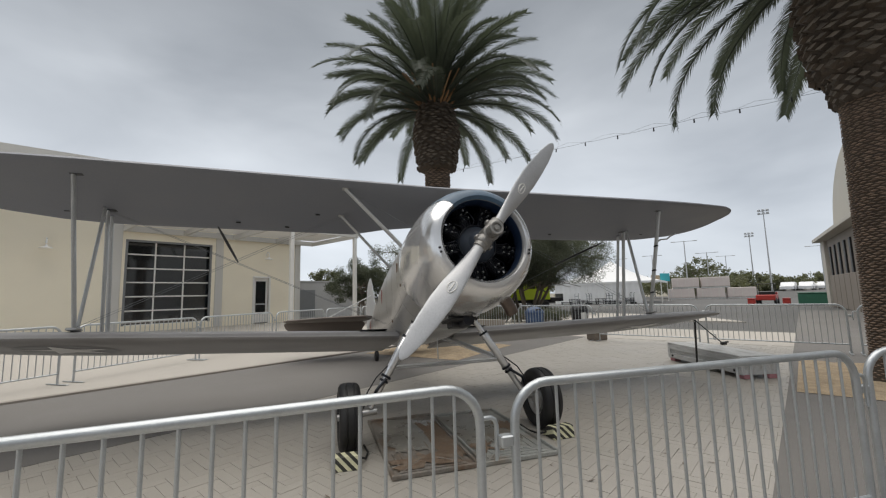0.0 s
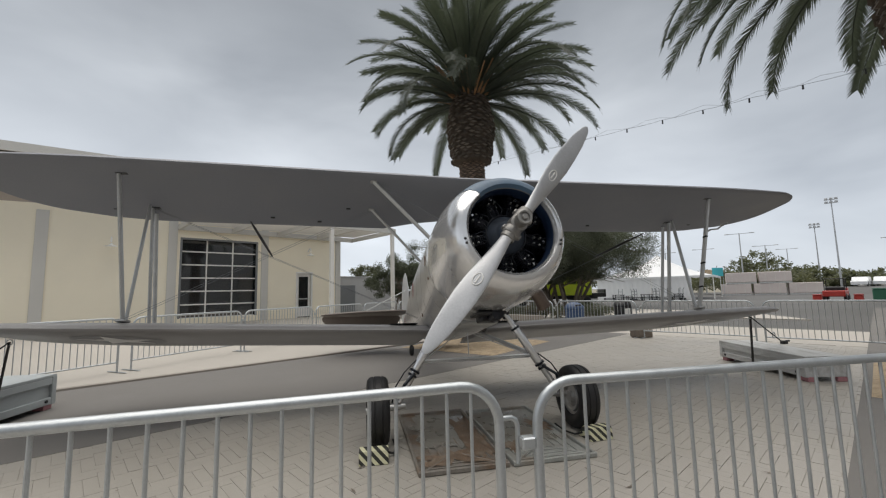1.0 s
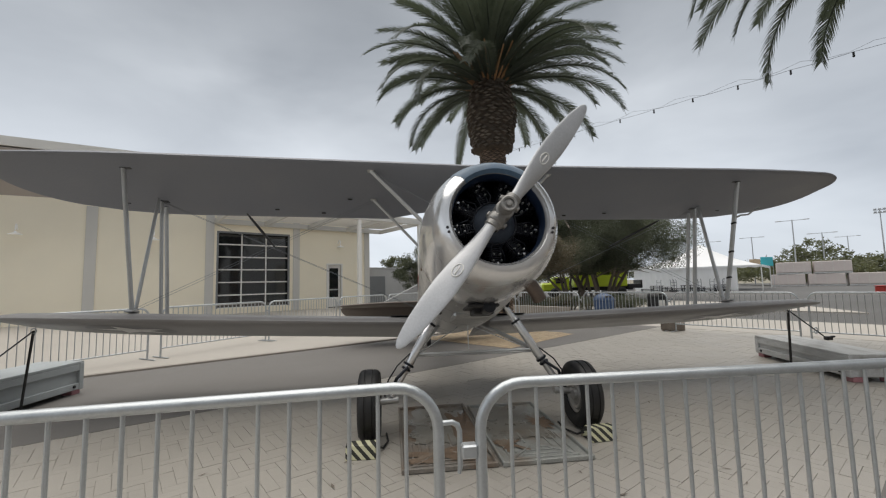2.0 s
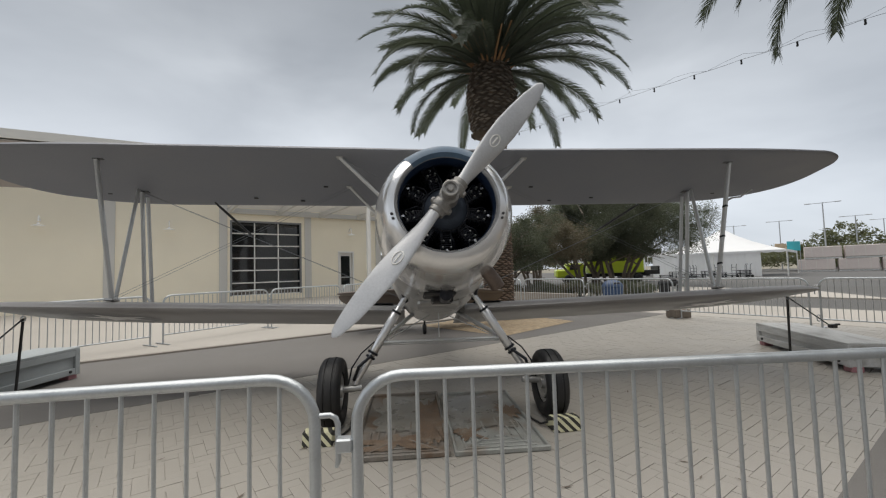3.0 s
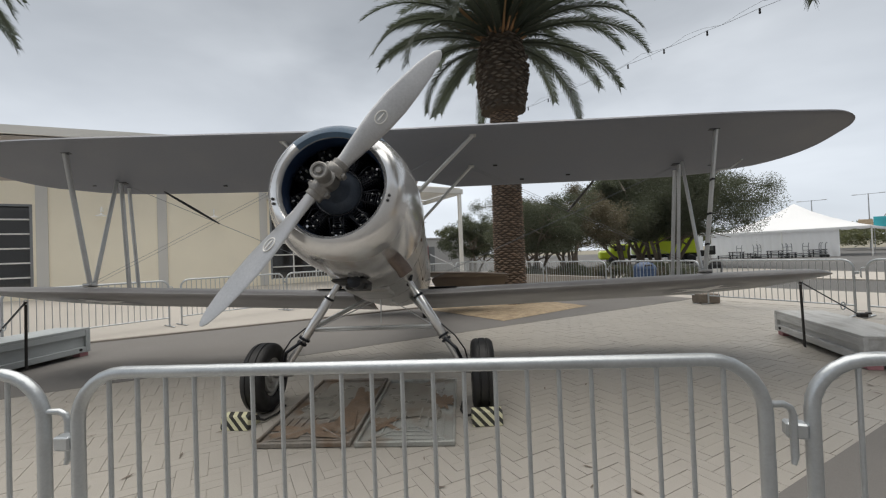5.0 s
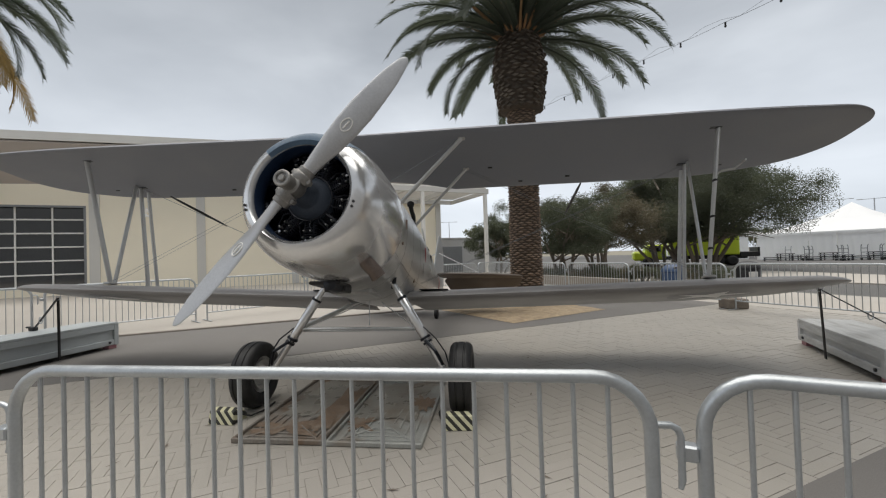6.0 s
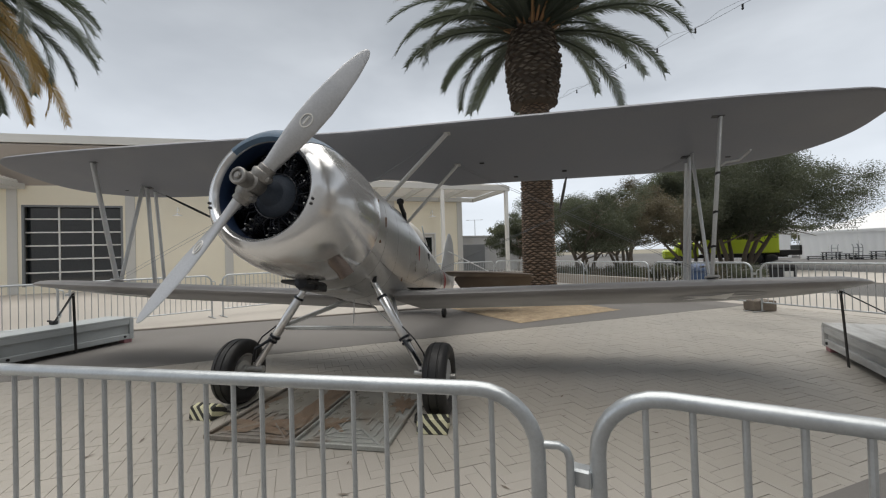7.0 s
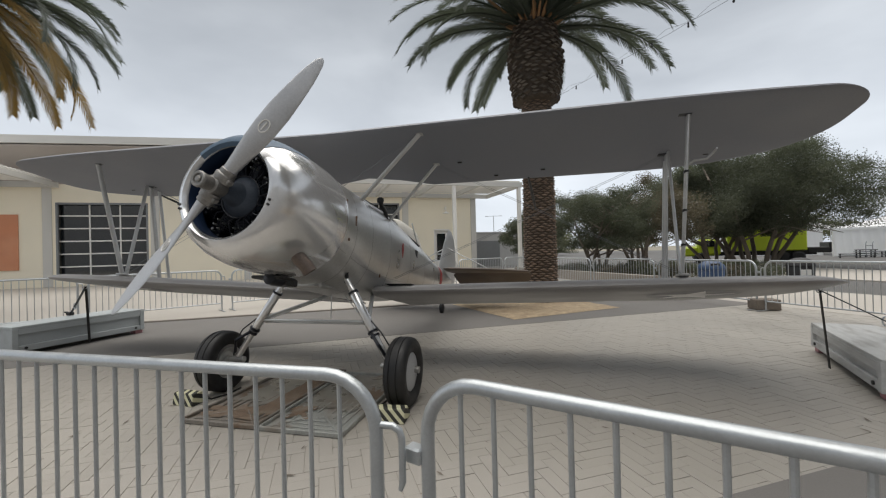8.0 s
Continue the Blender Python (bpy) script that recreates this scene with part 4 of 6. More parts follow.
def build_barrier(length, fine):
    """A galvanised crowd barrier along +x from its first post, with bars, feet, a hook and a socket."""
    b = thing("crowd_barrier", "galvanised steel crowd barrier hooked to its neighbour", "barrier", "crowd barriers")
    r, n, low = 0.17, 8, 0.20
    pts = [(0, 0, low)] + [(r - r * math.cos(a), 0, B_H - r + r * math.sin(a)) for a in np.linspace(0, math.pi / 2, n)]
    pts += [(length - r + r * math.sin(a), 0, B_H - r + r * math.cos(a)) for a in np.linspace(0, math.pi / 2, n)] + [(length, 0, low)]
    part("frame_tube", sweep(bmesh.new(), pts, B_R, 14 if fine else 8, side=(0, 1, 0)), GALV, b, "", True)
    part("bottom_rail", tube((0, 0, low), (length, 0, low), 0.016, 10), GALV, b, "", True)
    count = int(round(length / 0.107))
    bar = None
    for i in range(1, count):
        x = 0.119 + (length - 0.243) * (i - 1) / (count - 2)
        top = B_H if r < x < length - r else B_H - r + math.sqrt(max(0, r * r - (r - min(x, length - x)) ** 2))
        if bar is None or not r < x < length - r:
            o = part("bar", tube((0, 0, low), (0, 0, top - 0.004), 0.0078, 8 if fine else 6), GALV, b, "", True)
            if r < x < length - r:
                bar = o.data
        else:
            o = new("bar", bar)
            o.parent = b
        o.location = (x, 0, 0)
    for x in (0.0, length):
        part("foot", boxes(((x, 0, 0.014), (0.05, 0.56, 0.012)), bevel=0.004), GALV, b, "flat steel foot", False)
        part("foot_post", tube((x, 0, 0.018), (x, 0, low), 0.019, 10), GALV, b, "", True)
    h = 0.905
    part("hook", sweep(bmesh.new(), [(length, 0, h), (length + 0.055, 0, h), (length + 0.075, 0, h - 0.012), (length + 0.083, 0, h - 0.035), (length + 0.083, 0, h - 0.11), (length + 0.083, 0, h - 0.165), (length + 0.076, -0.004, h - 0.19)], [0.011, 0.011, 0.011, 0.011, 0.011, 0.011, 0.007], 10), GALV, b, "bent steel hook", True)
    part("socket", boxes(((-0.046, 0, h - 0.095), (0.060, 0.045, 0.05)), bevel=0.006), GALV, b, "folded steel socket", False)
    return b


def lay(proto, p0, p1):
    a = math.degrees(math.atan2(p1[1] - p0[1], p1[0] - p0[0]))
    return copy_thing(proto, pose(p0[0], p0[1], 0.0 if len(p0) < 3 else p0[2], 0, 0, a))


near = build_barrier(B_LEN, True)
near.matrix_basis = pose(-0.503, -3.170, 0, 0, 0, -1.0)
lay(near, (-2.972, -3.338), (-0.662, -3.140))
lay(near, (1.975, -3.192), (4.168, -3.960))
lay(near, (-5.40, -3.60), (-3.104, -3.36))
far = build_barrier(2.60, False)
far.matrix_basis = pose(-5.70, 4.66, 0.03, 0, 0, 55)
LEFT_ROW = [Vector((-5.74, 4.6)) + Vector((math.cos(radians(55)), math.sin(radians(55)))) * 2.78 * k for k in range(-4, 5)]
for k, p in enumerate(LEFT_ROW):
    if k != 4:
        lay(far, (p.x, p.y, 0.03), p + Vector((math.cos(radians(55)), math.sin(radians(55)))))
RJ = Vector((6.75, 5.70))
VD = Vector((-math.sin(radians(31)), math.cos(radians(31))))
for k in range(-4, 4):
    p = RJ + VD * 2.78 * k
    lay(far, (p.x, p.y, 0.0), p + VD)

# ---- drip trays and chocks ----
for sgn, material, lab in ((-1, TRAY, "rusty oil-stained steel drip tray"), (1, TRAYB, "grey-green steel drip tray with raised ribs")):
    x0, x1, y0, y1 = (-0.775, -0.015, -1.52, 0.08) if sgn < 0 else (0.015, 0.775, -1.53, 0.0)
    t = thing("drip_tray", lab + " under the engine", "tray", "drip trays")
    cx, cy, w, l = (x0 + x1) / 2, (y0 + y1) / 2, x1 - x0, y1 - y0
    part("tray_floor", boxes(((cx, cy, 0.008), (w - 0.03, l - 0.03, 0.010))), material, t)
    for c, s in (((cx, y0 + 0.012, 0.022), (w, 0.024, 0.040)), ((cx, y1 - 0.012, 0.022), (w, 0.024, 0.040)), ((x0 + 0.012, cy, 0.022), (0.024, l - 0.048, 0.040)), ((x1 - 0.012, cy, 0.022), (0.024, l - 0.048, 0.040))):
        part("tray_rim", boxes((c, s), bevel=0.006), material, t)
    for k in range(4):
        i = 0.10 + 0.07 * k
        bm = bmesh.new()
        box(bm, (cx + 0.03 * (k % 2), y0 + i, 0.017), (w - 2 * i - 0.02 * k, 0.018, 0.012), 0.003)
        box(bm, (x0 + i, y0 + i + 0.22, 0.017), (0.018, 0.42 - 0.06 * k, 0.012), 0.003)
        box(bm, (x1 - i, y0 + i + 0.26, 0.017), (0.018, 0.50 - 0.06 * k, 0.012), 0.003)
        part("tray_rib", bm, material, t)
    bm = bmesh.new()
    for q in ((x0 + 0.04, y0 + 0.04, x0 + 0.32, y0 + 0.32), (x1 - 0.04, y0 + 0.04, x1 - 0.32, y0 + 0.32)):
        sweep(bm, [(q[0], q[1], 0.016), (q[2], q[3], 0.016)], 0.011, 6)
    part("tray_crease", bm, material, t)

    def pool(px, py, rx, ry, z, seed, rough):
        """An uneven patch lying in the tray."""
        pb = bmesh.new()
        mid = pb.verts.new((px, py, z))
        rim_v = []
        for q in range(56):
            a = 2 * math.pi * q / 56
            k = 1 + rough * noise.noise(Vector((3.1 * math.cos(a), 3.1 * math.sin(a), seed))) + 0.4 * rough * noise.noise(Vector((9 * math.cos(a), 9 * math.sin(a), seed)))
            sq = 1 / max(abs(math.cos(a)), abs(math.sin(a))) ** 0.7
            rim_v.append(pb.verts.new((min(max(px + rx * k * sq * math.cos(a), x0 + 0.026), x1 - 0.026), min(max(py + ry * k * sq * math.sin(a), y0 + 0.03), y1 - 0.03), z)))
        for q in range(56):
            pb.faces.new((mid, rim_v[q], rim_v[(q + 1) % 56]))
        return pb

    part("oily_water", pool(cx - 0.05 * sgn, cy + 0.22, 0.31, 0.50, 0.0215, 2.0 + sgn, 0.35), PUDDLE, t, "shallow oily water", True)
    if sgn < 0:
        part("sludge", pool(x1 - 0.13, cy - 0.05, 0.12, 0.60, 0.0245, 5.5, 0.6), SLUDGE, t, "brown sludge along the edge")
        part("sludge", pool(cx - 0.05, y0 + 0.28, 0.26, 0.12, 0.0235, 7.5, 1.0), SLUDGE, t, "brown sludge along the edge")
    else:
        part("sludge", pool(x0 + 0.16, y0 + 0.38, 0.12, 0.10, 0.0235, 3.5, 1.0), SLUDGE, t, "brown sludge along the edge")
        part("sludge", pool(x1 - 0.14, cy + 0.12, 0.10, 0.16, 0.0245, 8.5, 0.9), SLUDGE, t, "brown sludge along the edge")
for sgn, cx, cy in ((-1, -1.10, -1.09), (1, 1.035, -1.10)):
    c = bmesh.new()
    sec = [(-0.10, 0.0), (-0.075, 0.115), (0.02, 0.12), (0.10, 0.045), (0.10, 0.0)]
    rows = [[c.verts.new((x, y, z)) for y, z in sec] for x in (-0.125, 0.125)]
    skin(c, rows[0], rows[1])
    c.faces.new(rows[0])
    c.faces.new(rows[1][::-1])
    bmesh.ops.bevel(c, geom=c.edges[:], offset=0.006, segments=1, affect="EDGES")
    ob = solo("wheel_chock", c, CHOCK, "yellow and black striped chock against the tyre", "chock", group="wheel chocks")
    ob.matrix_basis = pose(cx, cy, 0, 0, 0, 4 * sgn)
    part("chock_rope", sweep(bmesh.new(), [(-sgn * 0.12, 0.04, 0.05), (-sgn * 0.17, 0.09, 0.02), (-sgn * 0.20, 0.26, 0.012), (-sgn * 0.17, 0.46, 0.012)], 0.010, 6), DARK, ob, "black rope", True)

# ---- tie-down ballast boxes and straps ----
def ballast(at, timber, L, Wd, H):
    b = thing("ballast_box", "long pale grey timber ballast box on small feet", "ballast", "ballast boxes", at=at)
    part("lid", boxes(((0, 0, H - 0.02), (Wd, L, 0.04)), bevel=0.006), timber, b)
    for s in (-1, 1):
        part("side_panel", boxes(((s * (Wd / 2 - 0.05), 0, H / 2 + 0.02), (0.03, L - 0.1, H - 0.10)), bevel=0.004), timber, b)
        part("end_panel", boxes(((0, s * (L / 2 - 0.03), H / 2 + 0.02), (Wd - 0.06, 0.04, H - 0.10)), bevel=0.004), timber, b)
        part("top_batten", boxes(((s * (Wd / 2 - 0.02), 0, H - 0.085), (0.04, L - 0.14, 0.09)), bevel=0.006), timber, b)
        part("bottom_batten", boxes(((s * (Wd / 2 - 0.02), 0, 0.115), (0.04, L - 0.14, 0.09)), bevel=0.006), timber, b)
        for e in (-1, 1):
            part("corner_post", boxes(((s * (Wd / 2 - 0.02), e * (L / 2 - 0.035), H / 2 + 0.02), (0.05, 0.075, H - 0.09)), bevel=0.006), timber, b)
            part("bolt", lathe([(0.0, -0.012), (0.02, -0.01), (0.02, 0.01), (0.0, 0.012)], 10, "X", m=Matrix.Translation((s * (Wd / 2 + 0.006), e * (L / 2 - 0.16), 0.12))), DARK, b, "dark bolt head", True)
            part("foot_block", boxes(((s * (Wd / 2 - 0.10), e * (L / 2 - 0.08), 0.035), (0.14, 0.14, 0.07)), bevel=0.006), PINK, b, "faded pink foot block")
    return b


ballast(pose(-5.66, 0.93, 0, 0, 0, -4), BLOCK, 1.95, 0.62, 0.46)
ballast(pose(5.76, 0.93, 0, 0, 0, -15), WEATHERED, 2.0, 0.62, 0.37)
for sgn, eye, foot, rat in ((-1, (-5.05, 0.70, 1.00), (-5.31, 0.92, 0.03), (-5.90, 1.02, 0.475)), (1, (5.18, 0.80, 0.91), (5.36, 1.00, 0.03), (6.22, 1.12, 0.385))):
    eye = Vector(eye)
    st = thing("tie_down_strap", "black ratchet strap holding the wing to a ballast box", "strap", "tie-down straps")
    part("webbing", tube(eye, foot, 0.022, 6, 0.25, (0, 1, 0)), DARK, st)
    part("webbing", tube(eye, rat, 0.020, 6, 0.3, (0, 1, 0)), DARK, st)
    r = Vector(rat)
    part("ratchet", boxes(((r.x, r.y, r.z + 0.02), (0.10, 0.08, 0.06)), ((r.x + sgn * 0.06, r.y - 0.02, r.z + 0.045), (0.09, 0.03, 0.03)), bevel=0.01), DARK, st, "black ratchet buckle")
    part("ring", sweep(bmesh.new(), [eye + Vector((0.03 * math.cos(a), 0, 0.03 * math.sin(a))) for a in np.linspace(0, 2 * math.pi, 16)], 0.006, 6, caps=False), GALV, st, "steel wing ring", True)
    k = eye.lerp(r, 0.68)
    part("hook", sweep(bmesh.new(), [k + Vector((0.03 * math.cos(a), 0, 0.05 * math.sin(a))) for a in np.linspace(0, 2 * math.pi, 14)], 0.008, 6, caps=False), GALV, st, "steel strap hook", True)

# ---- the cream building along the site ----
FV, WALL_T, WALL_H = 22.4, 0.35, 7.65
WIN = [(0.95, 5.05, 0.36, 4.80), (-14.05, -9.70, 0.40, 4.66)]
DOOR = (7.46, 8.59, 0.03, 3.0)


def wall_with_holes(u0, u1, z0, z1, holes, v, t):
    """A thick wall along u with rectangular openings through it."""
    bm = bmesh.new()
    us = sorted({u0, u1, *[h[0] for h in holes], *[h[1] for h in holes]})
    for a, b in zip(us, us[1:]):
        cut = sorted((h[2], h[3]) for h in holes if h[0] <= a and h[1] >= b)
        z = z0
        for c0, c1 in cut + [(z1, z1)]:
            if c0 - z > 0.005:
                box(bm, ((a + b) / 2, v + t / 2, (z + c0) / 2), (b - a, t, c0 - z))
            z = c1
    bmesh.ops.remove_doubles(bm, verts=bm.verts, dist=0.0005)
    bm.transform(SITE)
    return bm


hall = thing("hall_building", "long cream stucco hall with glazed roll-up doors and canopies", "building")
part("wall", wall_with_holes(-34, 10.65, 0.0, WALL_H, WIN + [DOOR], FV, WALL_T), STUCCO, hall, "cream stucco long wall")
part("wall", boxes(((10.65 - WALL_T / 2, FV + 6.2, WALL_H / 2), (WALL_T, 11.6, WALL_H)), m=SITE), STUCCO, hall, "cream stucco end wall")
part("back_wall", boxes(((-12, FV + 12, WALL_H / 2), (45, 0.3, WALL_H)), m=SITE), STUCCO, hall)
part("inner_floor", boxes(((-12, FV + 6, 0.02), (45, 11.6, 0.04)), m=SITE), DARKPAVE, hall, "dark floor inside")
RISE = pose(-10, 0, WALL_H, 0, -1.9, 0) @ pose(10, 0, -WALL_H)
part("roof", boxes(((-12.2, FV + 5.1, WALL_H + 0.08), (47.5, 14.0, 0.30)), m=SITE @ RISE), ROOFM, hall, "taupe metal roof with a deep overhang")
part("fascia", boxes(((-12.2, FV - 1.96, WALL_H + 0.10), (47.6, 0.12, 0.40)), m=SITE @ RISE), PILASTER, hall, "pale roof fascia")
for u, w in ((-4.48, 0.44), (0.60, 0.42), (5.45, 0.42), (-9.35, 0.45), (-14.4, 0.42), (10.45, 0.40), (-19.5, 0.5)):
    part("pilaster", boxes(((u, FV - 0.03, 2.85), (w, 0.06, 5.64)), bevel=0.01, m=SITE), PILASTER, hall, "pale grey pilaster")
bm = bmesh.new()
eave = [(FV - 0.005, 5.80), (FV - 0.005, 5.86), (FV - 1.88, 7.51), (FV - 1.88, 7.45)]
ends_v = [[bm.verts.new(S(u, v, z + 0.0331 * (u + 10))) for v, z in eave] for u in (-34, 10.9)]
skin(bm, *ends_v)
bm.faces.new(ends_v[0])
bm.faces.new(ends_v[1][::-1])
part("soffit", bm, ROOFM, hall, "sloping taupe eave soffit")


def glazed_door(u0, u1, z0, z1, cols, rows):
    w = part("roll_up_door", boxes((((u0 + u1) / 2, FV + 0.30, (z0 + z1) / 2), (u1 - u0 + 0.1, 0.03, z1 - z0 + 0.1)), m=SITE), GLASS, hall, "dark glazed roll-up door with white mullions")
    f = 0.11
    for c, s in ((((u0 + u1) / 2, FV + 0.05, z1 + f / 2 - 0.1), (u1 - u0, 0.12, f)), ((u0 + f / 2, FV + 0.05, (z0 + z1) / 2), (f, 0.12, z1 - z0)), ((u1 - f / 2, FV + 0.05, (z0 + z1) / 2), (f, 0.12, z1 - z0))):
        part("door_frame", boxes((c, s), bevel=0.01, m=SITE), POLE, w, "grey steel door frame")
    for i in range(1, cols):
        u = u0 + (u1 - u0) * i / cols
        part("mullion", boxes(((u, FV + 0.25, (z0 + z1) / 2), (0.07, 0.06, z1 - z0)), bevel=0.008, m=SITE), WHITE, w, "white mullion")
    for j in range(rows + 1):
        z = z0 + (z1 - z0) * j / rows
        part("rail", boxes((((u0 + u1) / 2, FV + 0.24, z), (u1 - u0, 0.06, 0.075)), bevel=0.008, m=SITE), WHITE, w, "white rail")


for u0, u1, z0, z1 in WIN:
    glazed_door(u0, u1, z0, z1, 3, 6)
dr = part("entrance_door", boxes((((DOOR[0] + DOOR[1]) / 2, FV + 0.16, 1.5), (DOOR[1] - DOOR[0] - 0.2, 0.05, 2.8)), m=SITE), WHITE, hall, "white-framed glazed entrance door")
part("door_glass", boxes((((DOOR[0] + DOOR[1]) / 2, FV + 0.128, 1.72), (0.62, 0.02, 1.95)), m=SITE), GLASS, dr, "dark door glass")
part("push_bar", boxes((((DOOR[0] + DOOR[1]) / 2, FV + 0.10, 1.25), (0.66, 0.03, 0.08)), m=SITE), GALV, dr, "steel push bar")
for u in (DOOR[0] + 0.05, DOOR[1] - 0.05):
    part("door_jamb", boxes(((u, FV + 0.02, 1.5), (0.10, 0.14, 2.96)), bevel=0.008, m=SITE), WHITE, dr)
part("door_head", boxes((((DOOR[0] + DOOR[1]) / 2, FV + 0.02, 2.95), (DOOR[1] - DOOR[0], 0.14, 0.10)), bevel=0.008, m=SITE), WHITE, dr)
part("orange_panel", boxes(((-16.6, FV - 0.03, 2.5), (1.9, 0.05, 3.0)), bevel=0.01, m=SITE), ORANGE, hall, "terracotta wall panel")
for u in (-2.0, -7.0, 8.27):
    lamp = part("wall_lamp", lathe([(0.0, 0.12), (0.035, 0.11), (0.05, 0.05), (0.11, 0.02), (0.24, -0.03), (0.25, -0.05), (0.23, -0.05), (0.0, -0.03)], 24, "Z", m=Matrix.Translation(S(u, FV - 0.42, 4.14))), LAMPW, hall, "white gooseneck barn lamp", True)
    part("gooseneck", sweep(bmesh.new(), [S(u, FV, 4.36), S(u, FV - 0.16, 4.52), S(u, FV - 0.32, 4.56), S(u, FV - 0.42, 4.46), S(u, FV - 0.42, 4.30)], 0.026, 8), LAMPW, lamp, "", True)


def canopy(u0, u1, v0, z, posts, lab):
    c = thing("canopy", lab, "canopy", "entrance canopies")
    for v in (v0 + 0.1, FV - 0.12):
        part("edge_beam", boxes((((u0 + u1) / 2, v, z), (u1 - u0, 0.16, 0.30)), bevel=0.01, m=SITE), PILASTER, c)
    n = int((u1 - u0) / 2.2)
    for i in range(n + 1):
        u = u0 + 0.08 + (u1 - u0 - 0.16) * i / n
        part("cross_beam", boxes(((u, (v0 + FV) / 2, z - 0.02), (0.14, FV - v0 - 0.4, 0.26)), bevel=0.01, m=SITE), PILASTER, c)
    k = int((FV - v0) / 0.30)
    for i in range(k):
        v = v0 + 0.3 + (FV - v0 - 0.6) * i / k
        part("louvre", boxes((((u0 + u1) / 2, v, z + 0.20), (u1 - u0 - 0.1, 0.17, 0.025)), m=SITE @ Matrix.Translation((0, v, z + 0.2)) @ pose(0, 0, 0, -38) @ Matrix.Translation((0, -v, -z - 0.2))), WHITE, c, "white slanted louvre")
    for u, v in posts:
        part("post", boxes(((u, v, z / 2 - 0.05), (0.20, 0.20, z - 0.14)), bevel=0.015, m=SITE), WHITE, c, "white square post")
    return c


canopy(0.8, 11.6, 17.0, 5.35, ((11.4, 17.15), (7.25, 17.15)), "white slatted entrance canopy on square posts")
canopy(-26.0, -13.85, 15.5, 5.62, ((-25.8, 15.65),), "white slatted side canopy on square posts")
part_wall = thing("screen_wall", "grey block screen wall beside the hall", "wall", kind="structure")
part("wall_face", boxes(((15.0, 27.5, 1.45), (8.6, 0.25, 2.9)), ((15.0, 27.5, 2.96), (8.7, 0.34, 0.10)), m=SITE), GREYWALL, part_wall)
part("wall_gate", boxes(((13.6, 27.34, 1.15), (2.4, 0.06, 2.2)), bevel=0.01, m=SITE), POLE, part_wall, "darker grey gate panel")
part("wall_post", boxes(((12.3, 27.32, 1.40), (0.30, 0.12, 2.75)), bevel=0.01, m=SITE), PILASTER, part_wall)


# ---- palms ----
def frond_mesh(name, length, droop, seed, dry):
    rng = random.Random(seed)
    bm = bmesh.new()
    n, spine = 26, []
    for i in range(n + 1):
        t = i / n
        a = droop * t ** 1.6
        if i == 0:
            p = Vector((0, 0, 0))
        else:
            p = spine[-1] + Vector((math.cos(a), 0, -math.sin(a))) * (length / n)
        spine.append(p)
    sweep(bm, spine, [0.035 * (1 - 0.85 * i / n) for i in range(n + 1)], 5, side=(0, 1, 0), flat=1.2)
    for i in range(8, n * 6):
        t = i / (n * 6)
        k = min(int(t * n), n - 1)
        p = spine[k].lerp(spine[k + 1], t * n - k)
        d = (spine[k + 1] - spine[k]).normalized()
        up = Vector((-d.z, 0, d.x)) if d.x > 0 else Vector((d.z, 0, -d.x))
        ln = 0.39 * (math.sin(math.pi * min(1, 0.12 + t * 0.82)) ** 0.6) * (0.88 + rng.random() * 0.24) + 0.05
        for s in (-1, 1):
            lift = 0.30 + rng.uniform(-0.22, 0.22)
            q = (d * 0.78 + Vector((0, s, 0)) * 0.66 + up * lift * 0.6).normalized()
            tipq = p + q * ln + Vector((0, 0, -0.16 * ln - 0.05 * rng.random()))
            mid = p + q * ln * 0.5
            w = d * 0.0165
            a0, a1 = bm.verts.new(p - w * 0.6), bm.verts.new(p + w * 0.6)
            b0, b1 = bm.verts.new(mid - w), bm.verts.new(mid + w)
            c0 = bm.verts.new(tipq)
            bm.faces.new((a0, a1, b1, b0))
            bm.faces.new((b0, b1, c0))
    return finish(bm, name, FROND_DRY if dry else FROND)


FRONDS = {}


def frond_for(length, droop, seed, dry):
    key = (round(length, 1), round(droop, 1), seed % 3, dry)
    if key not in FRONDS:
        FRONDS[key] = frond_mesh("frond", key[0], key[1], key[2] + 7, dry)
    return FRONDS[key]


def scale_ring(bm, z, r, count, h, out, turn):
    """A ring of overlapping leaf scars round a trunk."""
    for i in range(count):
        a = 2 * math.pi * (i + turn) / count
        da = math.pi / count * 0.97
        jig = 0.8 + 0.4 * random.random()
        dz = random.uniform(-0.25, 0.25) * h
        P = lambda ang, rr, zz: bm.verts.new((rr * math.cos(ang), rr * math.sin(ang), zz + dz))
        l, rgt = P(a - da, r * 0.99, z), P(a + da, r * 0.99, z)
        t, b = P(a, r * 0.968, z + h * 0.50), P(a, r * 0.985, z - h * 0.56)
        c = P(a + da * random.uniform(-0.2, 0.2), r + out * jig, z - h * 0.10)
        for q in ((l, c, t), (t, c, rgt), (rgt, c, b), (b, c, l)):
            bm.faces.new(q)


